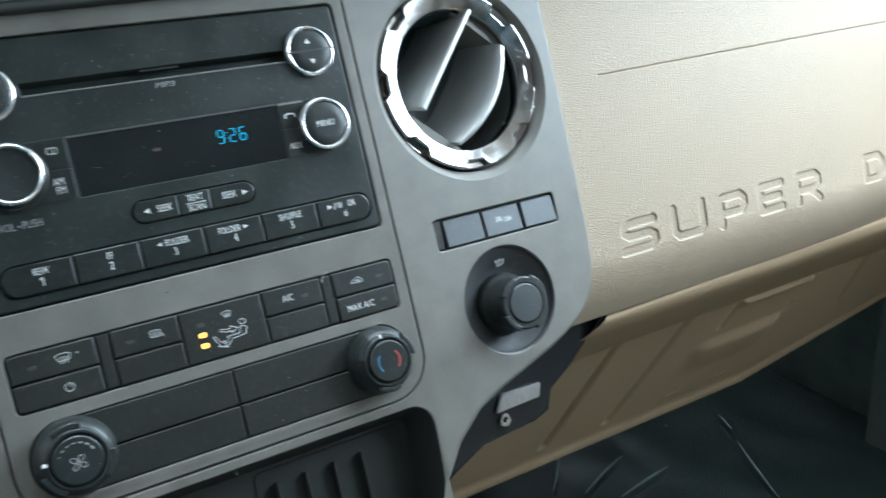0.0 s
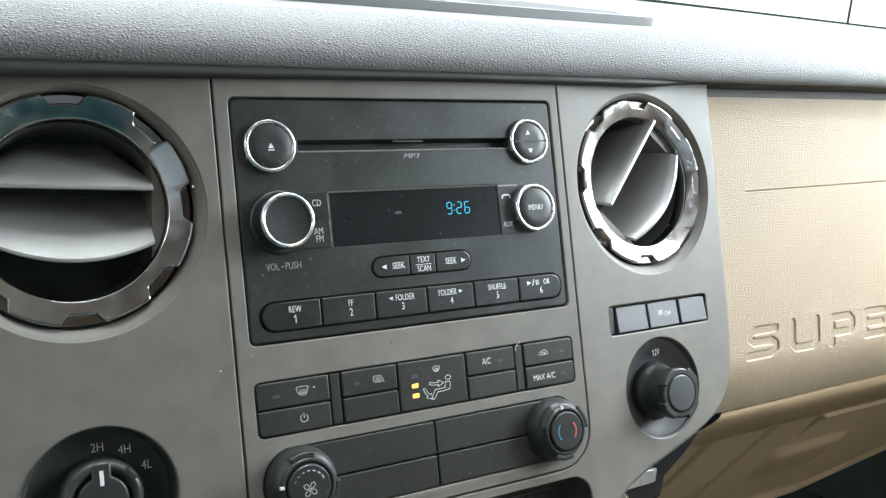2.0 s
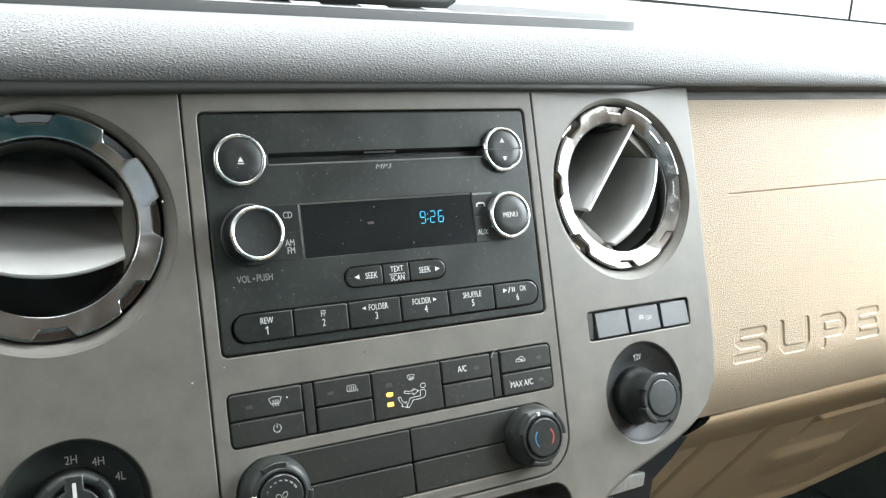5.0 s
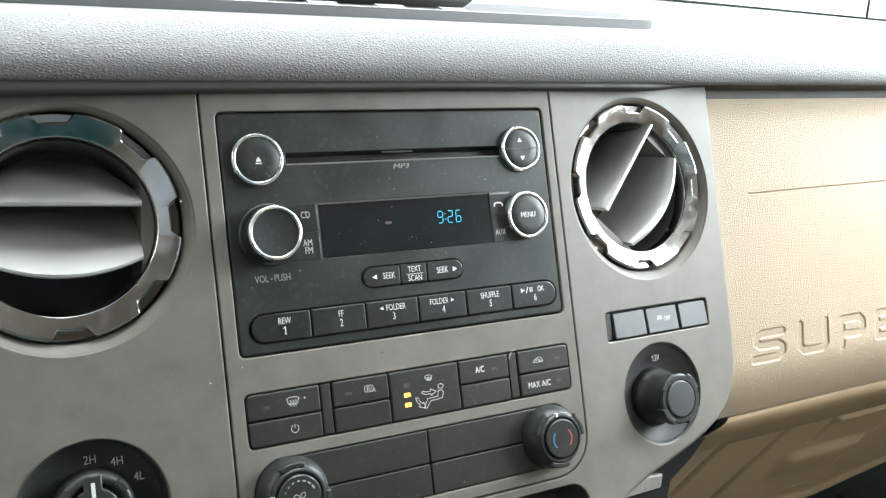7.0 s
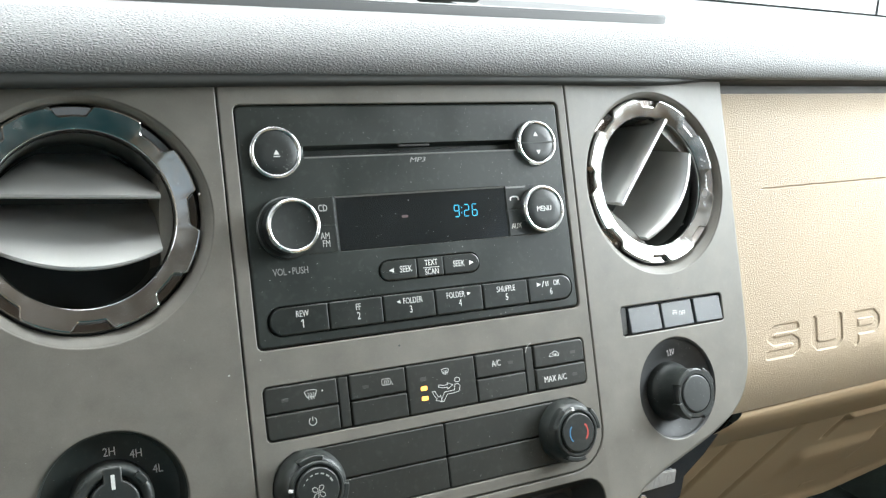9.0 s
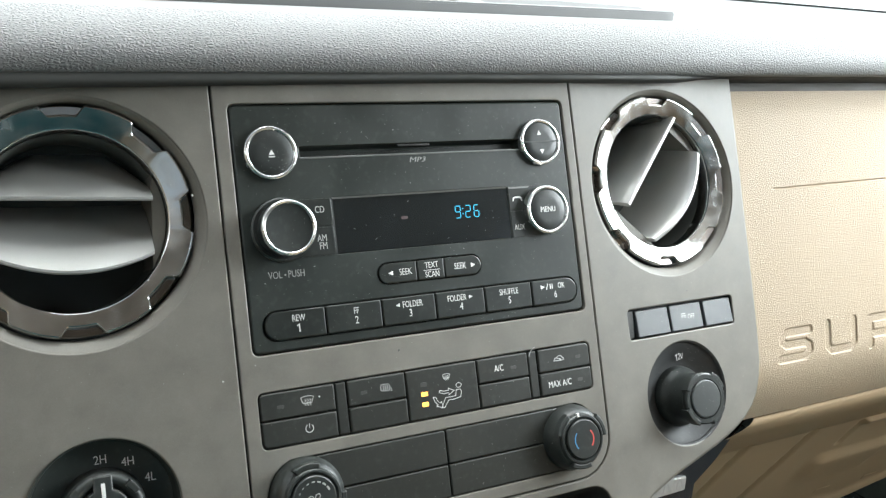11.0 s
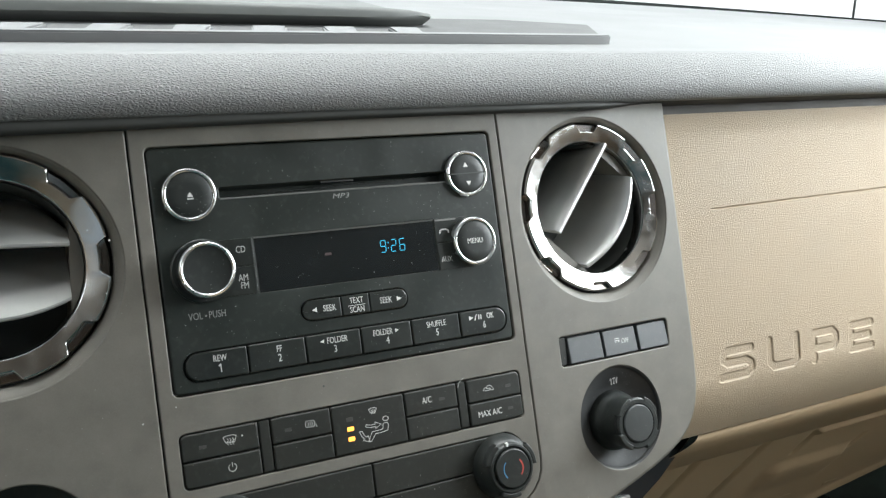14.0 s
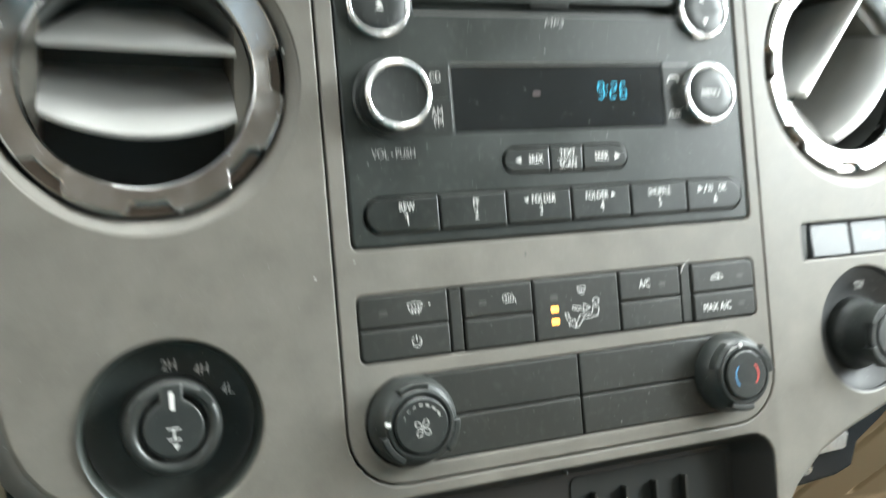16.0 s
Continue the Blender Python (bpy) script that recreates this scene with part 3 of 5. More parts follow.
pierced(bm, outer, [CENTRE, disc(LV[0] + 0.4, LV[1] - 1.8, 60.4, 96), disc(RV[0] + 0.4, RV[1] - 1.8, 60.4, 96), disc(*DIAL, 34.0, 72), disc(*SOCKET, 33.0, 72), SWITCHES, POCKET], 0, 26, 0.9, 3.0)
swing_panel(bm)
part("surround", bm, GREY, bezel, smooth=40, clean=False)

# rounded left edge; the shade along it is put into a darker grey
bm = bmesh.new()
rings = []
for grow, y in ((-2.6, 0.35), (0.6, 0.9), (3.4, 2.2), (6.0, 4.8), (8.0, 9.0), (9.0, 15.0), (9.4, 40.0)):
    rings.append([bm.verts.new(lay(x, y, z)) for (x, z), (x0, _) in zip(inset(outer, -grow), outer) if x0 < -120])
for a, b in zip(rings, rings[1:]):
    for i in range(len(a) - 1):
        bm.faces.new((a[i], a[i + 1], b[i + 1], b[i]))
part("edge_trim", bm, surface("grey_darkened_for_edge_shade", (0.115, 0.110, 0.100), 0.55, fine=(2000, 0.00004)), bezel, "rounded edge in a grey darkened for shade", smooth=60)

RADIO = rrect(-100.7, -62.8, 101.9, 65.3, 3.5, 4)
CLIMATE = rrect(-100.6, -109.7, 101.1, -81.3, 3.0, 4)
K1, K2 = (-81.0, -134.8), (80.6, -135.0)
def lozenge(grow=0.0):
    """Outline of the lower control strip: a bar that ends in the two knobs' circles."""
    r = 19.6 + grow
    out = []
    a = math.degrees(math.asin((18.6 + grow) / r))
    out += arc(K2[0], -135, r, -a, a, 10)
    out += arc(K1[0], -135, r, 180 - a, 180 + a, 10)
    return out


bm = bmesh.new()
pierced(bm, inset(CENTRE, 0.9), [RADIO, CLIMATE, lozenge()], -0.2, 20, 0.7, 0.7)
part("centre_plate", bm, GREY, bezel, smooth=40, clean=False)
bm = bmesh.new()
rim = inset(CENTRE, 5.5)
foot = [p for p in rim if p[1] < -118]
foot = sorted([p for p in foot if p[0] < -50], key=lambda p: -p[1]) + sorted([p for p in foot if p[0] > 50], key=lambda p: p[1])
ribbon(bm, foot[1:-1], 0.8, -0.5)
part("step", bm, GREY, bezel)
bm = bmesh.new()
a = [bm.verts.new(lay(x, 24, zz, False)) for x, zz in ((-240, 88), (-240, -118), (-150, -172), (-92, -255), (92, -255), (150, -172), (240, -118), (240, 88))]
b = [bm.verts.new(v.co + Vector((0, 0.012 + abs(v.co.x) * 0.05, 0))) for v in a]
bm.faces.new(b)
part("backing", bm, DARK, bezel)

# ---- the storage pocket under the controls ----
pocket = thing("storage_pocket", "dark open storage pocket below the climate controls", "compartment", 0, 40, -238)
bm = bmesh.new()
rings = [loop_verts(bm, POCKET, 1.0), loop_verts(bm, inset(POCKET, 3), 8), loop_verts(bm, inset(POCKET, 9), 22)]
for a, b in zip(rings, rings[1:]):
    skin(bm, a, b)
bm.faces.new(rings[-1])
part("liner", bm, surface("pocket_liner", (0.026, 0.025, 0.023), 0.55, fine=(1500, 0.00006)), pocket)
bm = bmesh.new()
WELL = rrect(2, -232, 92, -178, 4, 3)
plate(bm, WELL, 23, 21.2, 0.3)
part("well", bm, GAP, pocket)
for i in range(4):
    bm = bmesh.new()
    x = 12 + 17 * i
    plate(bm, rrect(x, -228, x + 1.8, -186, 0.6, 2), 22, 16.5, 0.4)
    part("fin", bm, RUBBER, pocket)
bm = bmesh.new()
plate(bm, rrect(-10.2, -170.2, -9.6, -168.2, 0.1, 1), 5, 0.4, 0.05)
part("seam", bm, DARK, pocket)

# ---- the radio ----
radio = thing("car_radio", "black dashboard radio with a slot, display and silver-ringed knobs", "radio", 0, 0, -62)
FACE = rrect(-99.9, -62.0, 101.1, 64.5, 3.0, 4)
SLOT = rrect(-65.3, 36.4, 69.2, 42.3, 0.8, 2)
DISPLAY = rrect(-50.4, -15.4, 57.0, 14.6, 0.6, 2)
SEEK = rrect(-29.2, -34.3, 34.6, -22.5, 5.8, 6)
PRESET = rrect(-94.2, -56.9, 97.9, -41.2, 7.4, 6)
bm = bmesh.new()
pierced(bm, FACE, [SLOT, DISPLAY, SEEK, PRESET], 0.5, 14, 0.5, 1.2)
face = part("faceplate", bm, BLACK, radio, clean=False)
bm = bmesh.new()
rings = [loop_verts(bm, SLOT, 1.0), loop_verts(bm, inset(SLOT, 0.3), 4.5), loop_verts(bm, inset(SLOT, 1.4), 7.0)]
for a, b in zip(rings, rings[1:]):
    skin(bm, a, b)
bm.faces.new(rings[-1])
slot = part("disc_slot", bm, BLACK, radio, "dark disc slot closed by a flap")
bm = bmesh.new()
plate(bm, rrect(-65.2, 35.7, 69.2, 36.6, 0.3, 2), 3.0, 0.2, 0.3)
part("slot_lip", bm, EDGE, slot, "light lip with a painted highlight")
bm = bmesh.new()
plate(bm, corners(-8.5, 40.9, 11, 42.2, 0.6, 0.6, 0, 0, 3), 3, 1.6, 0.2)
part("slot_flap", bm, RUBBER, slot)
for hole, nm in ((SEEK, "seek_recess"), (PRESET, "preset_recess")):
    bm = bmesh.new()
    rings = [loop_verts(bm, hole, 1.2), loop_verts(bm, hole, 3.0)]
    skin(bm, *rings)
    bm.faces.new(rings[-1])
    part(nm, bm, GAP, radio)
# display window with a sloped upper bezel
bm = bmesh.new()
plate(bm, rrect(-50.2, -15.2, 56.8, 13.8, 0.4, 2), 5, 0.7, 0.03)
display = part("display", bm, GLOSS, radio, "glossy black clock display")
bm = bmesh.new()
v = [bm.verts.new(lay(x, y, z)) for x, y, z in ((-50.4, 0.75, 13.7), (57.0, 0.75, 13.7), (57.0, 0.1, 14.7), (-50.4, 0.1, 14.7), (-50.4, 4, 14.7), (57.0, 4, 14.7))]
bm.faces.new(v[:4]), bm.faces.new((v[3], v[2], v[5], v[4]))
part("display_bezel", bm, EDGE, display, "bevelled upper edge with a painted highlight", smooth=0)
# added strip that hides the bright line on the window's left rim
bm = bmesh.new()
ribbon(bm, [(-50.5, -15.0), (-50.5, 14.2)], 0.9, 0.42)
part("rim_glint_cover", bm, GAP, display, "thin black strip added over the bright left rim", smooth=0)
# seven-segment clock
SEGMENTS = {"a": ((0, 2), (1, 2)), "b": ((1, 2), (1, 1)), "c": ((1, 1), (1, 0)), "d": ((0, 0), (1, 0)), "e": ((0, 0), (0, 1)), "f": ((0, 1), (0, 2)), "g": ((0, 1), (1, 1))}
for digit, lamps, x in (("9", "abcdfg", 22.0), ("2", "abged", 28.5), ("6", "acdefg", 33.9)):
    bm = bmesh.new()
    for s in lamps:
        (ax, az), (bx, bz) = SEGMENTS[s]
        p, q = Vector((x + ax * 3.1 + az * 0.10, -1.3 + az * 3.35)), Vector((x + bx * 3.1 + bz * 0.10, -1.3 + bz * 3.35))
        d = (q - p).normalized() * 0.42
        ribbon(bm, [tuple(p + d), tuple(q - d)], 0.44, 0.6)
    part("digit", bm, CYAN, display, "lit blue figure " + digit, smooth=0, clean=False)
bm = bmesh.new()
for z in (0.2, 3.2):
    plate(bm, rrect(26.5 + z * 0.05, z + 0.3, 27.1 + z * 0.05, z + 1.0, 0.1, 1), 0.75, 0.6, 0.02, 1)
part("colon", bm, CYAN, display, "lit blue dots", smooth=0)
bm = bmesh.new()
plate(bm, rrect(-11.6, 0.4, -7.6, 2.0, 0.5, 2), 0.8, 0.64, 0.05, 1)
part("unlit_symbol", bm, surface("faint_display_mark", (0.055, 0.032, 0.033), 0.5), display)
# scratches on the window
random.seed(4)
bm = bmesh.new()
for _ in range(9):
    x, z, a, l = random.uniform(-45, 52), random.uniform(-12, 11), random.uniform(0, math.pi), random.uniform(0.3, 1.6)
    ribbon(bm, [(x, z), (x + l * math.cos(a), z + l * math.sin(a))], 0.08, 0.65)
tagged(part("scratches", bm, GREYPRINT, display, "fine pale scratches", smooth=0, clean=False), kind="stuff")


def ringed_button(cx, cz, r, name, rise, width=2.4, dish=0.15):
    bm = bmesh.new()
    lathe(bm, cx, cz, [(r, 1.2), (r, -rise + 1.4)] + [(r - width / 2 + width / 2 * math.cos(a), -rise + 1.2 - 1.2 * math.sin(a)) for a in (0.4, 0.9, 1.3, 1.57, 1.9, 2.3, 2.8)] + [(r - width, 0.8)], cap=False)
    ringob = part(name, bm, SATIN, radio, "satin silver ring")
    bm = bmesh.new()
    lathe(bm, cx, cz, [(r - width, 0.6), (r - width, -rise + 0.7), (r - width - 0.8, -rise + 0.2), ((r - width) * 0.5, -rise + 0.2 + dish * 0.7), (0.4, -rise + 0.2 + dish)])
    cap = part("cap", bm, KNOB, ringob, "black button face", smooth=50)
    return ringob, cap


eject, cap = ringed_button(-81.0, 39.3, 14.0, "eject_button", 2.6)
symbol([], -80.9, 39.3, -2.5, cap, 1.55, fills=(TRIANGLE_UP,))
symbol([[(-1.5, -2.2), (1.5, -2.2)]], -80.9, 39.3, -2.5, cap, 1.0, 0.6)
cap = ringed_button(82.7, 40.0, 13.9, "tune_button", 2.6)[1]
symbol([], 81.9, 45.2, -2.5, cap, 1.6, fills=(TRIANGLE_UP,))
symbol([], 82.8, 34.0, -2.5, cap, 1.6, fills=(TRIANGLE_DOWN,))
bm = bmesh.new()
ribbon(bm, [(69.2, 39.9), (96.0, 40.1)], 0.7, -2.7)
part("split_line", bm, DARK, cap)
cap = ringed_button(80.8, -0.8, 14.4, "menu_button", 5.2)[1]
lettering("MENU", 80.4, -0.8, -5.1, 3.2, cap, squeeze=0.84)
# volume knob on its dark foot
bm = bmesh.new()
lathe(bm, -78.4, -0.4, [(16.6, 1.2), (16.6, -0.6), (15.8, -1.2), (14.6, -1.0)])
volume = part("volume_knob", bm, KNOB, radio, "round black volume knob")
bm = bmesh.new()
lathe(bm, -78.4, -0.4, [(13.6, -0.9), (13.6, -9.5), (14.3, -10.2), (14.4, -11.0), (14.2, -11.7), (13.7, -12.2), (13.1, -12.4), (12.6, -12.2), (12.2, -11.7), (12.1, -11.2)], cap=False)
part("knob_ring", bm, SATIN, volume, "satin silver rim")
bm = bmesh.new()
lathe(bm, -78.4, -0.4, [(13.9, -1.0), (13.9, -9.9), (13.8, -10.2)], cap=False)
part("knob_side", bm, KNOB, volume)
bm = bmesh.new()
lathe(bm, -78.4, -0.4, [(12.3, -11.2), (9, -10.9), (4, -10.6), (0.3, -10.5)])
part("knob_face", bm, KNOB, volume, smooth=60)
# keys beside the display
for nm, loop in (("cd_key", rrect(-70, 0.0, -51.0, 14.5, 0.8, 2)), ("band_key", rrect(-70, -15.3, -51.0, -0.6, 0.8, 2)),
                 ("phone_key", rrect(57.6, 0.7, 78, 14.7, 0.8, 2)), ("aux_key", rrect(57.8, -15.3, 78, 0.1, 0.8, 2))):
    bm = bmesh.new()
    plate(bm, loop, 3, 0.2, 0.25)
    key = part(nm, bm, KEY, radio)
    if nm == "cd_key":
        lettering("CD", -57.8, 8.6, 0.1, 3.6, key, PALEPRINT)
    if nm == "band_key":
        lettering("AM", -58.0, -6.4, 0.1, 3.6, key, PALEPRINT)
        lettering("FM", -57.7, -10.5, 0.1, 3.6, key, PALEPRINT)
    if nm == "aux_key":
        lettering("AUX", 62.9, -9.6, 0.1, 3.3, key)
    if nm == "phone_key":
        symbol([[(-2.6, -0.9), (-2.4, 0.4), (-1.2, 0.9), (1.2, 0.9), (2.4, 0.4), (2.6, -0.9)]], 63.3, 7.1, 0.1, key, 1.1, 0.9)
        # highlight painted along the key's upper edge
        bm = bmesh.new()
        v = [bm.verts.new(lay(x, y, z)) for x, y, z in ((58.0, 0.13, 13.2), (71.5, 0.13, 13.2), (72.5, 0.15, 14.3), (58.0, 0.15, 14.3))]
        bm.faces.new(v)
        part("key_edge", bm, EDGE, key, smooth=0)
lettering("VOL", -84.9, -23.4, 0.42, 3.7, radio, GREYPRINT)
lettering("PUSH", -73.7, -23.4, 0.42, 3.7, radio, GREYPRINT)
symbol([], -79.6, -23.5, 0.42, radio, 0.55, material=GREYPRINT, fills=([(math.cos(a), math.sin(a)) for a in [math.pi * i / 4 for i in range(8)]],))
lettering("MP3", 2.2, 32.8, 0.42, 2.7, radio, GREYPRINT, 1.5, slant=0.35)
# seek keys
for nm, a, b, rl, rr in (("seek_back_key", -28.7, -6.3, 5.4, 0.5), ("text_key", -5.8, 10.5, 0.5, 0.5), ("seek_on_key", 11.0, 34.1, 0.5, 5.4)):
    bm = bmesh.new()
    plate(bm, corners(a, -33.8, b, -23.0, max(rl, 0.9), max(rr, 0.9), max(rr, 0.9), max(rl, 0.9), 6), 2.8, -0.4, 0.6)
    key = part(nm, bm, KEY, radio)
    if nm == "text_key":
        lettering("TEXT", 2.9, -26.2, -0.48, 3.3, key)
        lettering("SCAN", 2.9, -31.3, -0.48, 3.3, key)
        symbol([[(-5, 0), (5, 0)]], 2.8, -28.8, -0.48, key, 1.0, 0.35)
    else:
        back = nm == "seek_back_key"
        lettering("SEEK", -13.1 if back else 20.6, -28.4, -0.48, 3.5, key)
        symbol([], -21.8 if back else 28.8, -28.4, -0.48, key, 1.5, fills=((TRIANGLE_LEFT if back else TRIANGLE_RIGHT),))
# preset keys
cuts = [-93.4, -60.8, -29.2, 2.9, 34.0, 65.3, 97.2]
for i, (word, fig) in enumerate((("REW", "1"), ("FF", "2"), ("FOLDER", "3"), ("FOLDER", "4"), ("SHUFFLE", "5"), ("OK", "6"))):
    a, b = cuts[i] + 0.35, cuts[i + 1] - 0.35
    l, r = (6.9 if i == 0 else 0.5), (6.9 if i == 5 else 0.5)
    bm = bmesh.new()
    plate(bm, corners(a, -56.3, b, -41.8, max(l, 1.0), max(r, 1.0), max(r, 1.0), max(l, 1.0), 6), 2.8, -0.9, 0.85, 3)
    key = part("preset_key", bm, KEY, radio)
    cx = (-75.6, -44.0, -11.3, 16.0, 49.8, 86.0)[i]
    fx = (-75.5, -44.1, -12.8, 18.5, 49.9, 81.5)[i]
    lettering(word, cx, -46.1, -1.0, 3.4, key, squeeze=0.68)
    if fig == "1":
        figure_one(fx, -51.0, -1.0, 4.0, key)
    else:
        lettering(fig, fx, -51.0, -1.0, 4.0, key)
    if i in (2, 3):
        symbol([], -19.9 if i == 2 else 24.7, -46.0, -1.0, key, 1.2, fills=((TRIANGLE_LEFT if i == 2 else TRIANGLE_RIGHT),))
    if i == 5:
        symbol([[(1.6, -1.6), (2.8, 1.6)], [(4.4, -1.3), (4.4, 1.3)], [(5.8, -1.3), (5.8, 1.3)]], 73.9, -46.0, -1.0, key, 1.0, 0.6)
        symbol([], 73.0, -46.0, -1.0, key, 1.5, fills=(TRIANGLE_RIGHT,))

# ---- climate controls ----
climate = thing("climate_control", "black climate control button bank with two lit amber lamps", "climate control", 0, 0, -110)
bm = bmesh.new()
rings = [loop_verts(bm, CLIMATE, 0.8), loop_verts(bm, CLIMATE, 3.5)]
skin(bm, *rings)
bm.faces.new(rings[-1])
part("recess", bm, GAP, climate)


def climate_key(x0, z0, x1, z1, tl=1.0, tr=1.0, br=1.0, bl=1.0, name="key", yf=-0.6):
    bm = bmesh.new()
    plate(bm, corners(x0, z0, x1, z1, tl, tr, br, bl, 4), 3, yf, 1.0, 3)
    return part(name, bm, RUBBER, climate)


T0, T1, B0, B1 = -95.5, -81.9, -109.1, -96.0
front_defrost = climate_key(-100.0, T0, -60.5, T1, tl=2.8, name="front_defrost_key")
power = climate_key(-100.0, B0, -60.5, B1, bl=2.8, name="power_key")
climate_key(-60.0, B0, -53.9, T1, name="spacer", yf=0.1)
rear_defrost = climate_key(-53.4, T0, -20.5, T1, name="rear_defrost_key")
climate_key(-53.4, B0, -20.5, B1, name="blank_key")
mode = climate_key(-20.0, B0, 23.4, T1, name="air_flow_key")
ac = climate_key(24.0, T0, 57.3, T1, name="cooling_key")
climate_key(24.0, B0, 57.3, B1, name="blank_key")
climate_key(57.8, B0, 63.8, T1, name="spacer", yf=0.1)
recirc = climate_key(64.3, T0, 100.5, T1, tr=2.8, name="recirculation_key")
maxac = climate_key(64.3, B0, 100.5, B1, br=2.8, name="max_cooling_key")
Y = -0.68
DEFROST = [[(-3.2, 1.7), (-1.6, 2.4), (1.6, 2.4), (3.2, 1.7), (2.2, -1.0), (-2.2, -1.0), (-3.2, 1.7)]] + [[(x, 0.9), (x + 0.5, 0.1), (x - 0.3, -0.9), (x + 0.3, -2.2)] for x in (-1.3, 0, 1.3)]
symbol(DEFROST, -75.5, -88.5, Y, front_defrost, 1.05, 0.28)
symbol([], -69.0, -87.3, Y, front_defrost, 1.0, fills=(disc(0, 0, 0.45, 8),), name="dot")
symbol([arc(0, 0, 2.4, 125, 415, 16), [(0, 0.4), (0, 2.9)]], -75.8, -102.4, Y, power, 0.85, 0.36)
symbol([rrect(-2.9, -1.9, 2.9, 1.9, 1.0, 2) + [(2.9, 0.9)]] + [[(x, 1.1), (x + 0.4, 0.1), (x - 0.2, -1.3)] for x in (-1.2, 0, 1.2)] + [[(3.6, -0.4), (4.2, -2.6)]], -32.4, -88.4, Y, rear_defrost, 0.88, 0.28)
FIGURE = [[(-13.6, -9.8), (-12.4, -14.0), (-10.4, -17.0), (-11.6, -18.2), (-6.6, -20.4), (-7.6, -14.6), (-8.8, -15.8), (-10.6, -13.2), (-11.6, -9.8), (-13.6, -9.8)],
        [(-8.0, -4.6), (-5.0, -5.8), (-1.4, -5.8), (-1.4, -3.8), (3.0, -6.8), (-1.4, -9.8), (-1.4, -8.0), (-5.0, -8.0), (-8.6, -6.6), (-8.0, -4.6)],
        arc(6.8, -2.6, 2.1, 0, 360, 16),
        [(4.6, -6.4), (7.6, -6.4), (8.6, -8.6), (7.4, -13.4), (2.4, -14.4), (-2.0, -14.4), (-5.6, -20.6), (-7.8, -20.2), (-4.2, -12.0), (1.0, -11.8), (3.8, -11.6), (4.6, -6.4)]]
symbol([[(a, b * 0.76) for a, b in line] for line in FIGURE], 5.7, -92.2, Y, mode, 0.80, 0.32)
symbol(DEFROST, 4.1, -88.3, Y, mode, 0.72, 0.26)
for z, m, lab in ((-95.6, AMBER, "lit amber lamp"), (-101.1, AMBER, "lit amber lamp"), (-90.4, AMBERDIM, "unlit lamp")):
    bm = bmesh.new()
    plate(bm, rrect(-12.0, z - 1.2, -8.0, z + 1.2, 0.6, 3), 0, Y, 0.15)
    part("indicator", bm, m, mode, lab)
for key, x in ((front_defrost, -89.6), (rear_defrost, -44.6), (ac, 47.3), (recirc, 92.1)):
    bm = bmesh.new()
    plate(bm, rrect(x - 1.9, -90.2, x + 1.9, -88.4, 0.4, 2), 0, Y, 0.1)
    part("indicator", bm, AMBERDIM, key, "unlit lamp")
bm = bmesh.new()
plate(bm, rrect(90.2, -103.6, 93.8, -101.8, 0.4, 2), 0, Y, 0.1)
part("indicator", bm, AMBERDIM, maxac, "unlit lamp")
lettering("A/C", 37.8, -88.5, Y, 3.6, ac)
lettering("MAX A/C", 77.7, -103.2, Y, 3.6, maxac, squeeze=0.78)
symbol([[(-4.0, -1.2), (-3.2, 0.8), (-1.2, 1.0), (0.2, 2.2), (2.6, 2.0), (3.4, 0.6), (4.4, 0.2), (4.2, -1.4), (-4.0, -1.2)], [(-1.6, 0.2), (1.6, 0.2), (2.2, -0.6), (0.8, -0.9), (1.4, 0.0)]], 78.3, -88.8, Y, recirc, 0.8, 0.30)
# a stray pale fibre caught in the gap
fibre = thing("fibre", "pale curled lint fibre stuck between two buttons", "lint", 60.5, -1, -84)
bm = bmesh.new()
ribbon(bm, [(58.4, -84.8), (59.2, -82.6), (60.6, -81.0), (62.6, -80.0)], 0.6, -0.9)
part("strand", bm, GREYPRINT, fibre, smooth=0, clean=False)

# ---- lower strip: four blank panels between the fan and temperature knobs ----
strip = thing("control_strip", "black lower control strip of four blank covers", "control panel", 0, 0, -154)
bm = bmesh.new()
rings = [loop_verts(bm, lozenge(), 0.8), loop_verts(bm, lozenge(), 3.0)]
skin(bm, *rings)
bm.faces.new(rings[-1])
part("recess", bm, GAP, strip)
for a, b in ((-79, -0.35), (0.35, 79)):
    for z0, z1 in ((-153.2, -135.9), (-135.3, -116.9)):
        bm = bmesh.new()
        plate(bm, rrect(a, z0, b, z1, 1.0, 3), 3, -0.3, 0.8, 3)
        part("blank_cover", bm, RUBBER, strip)


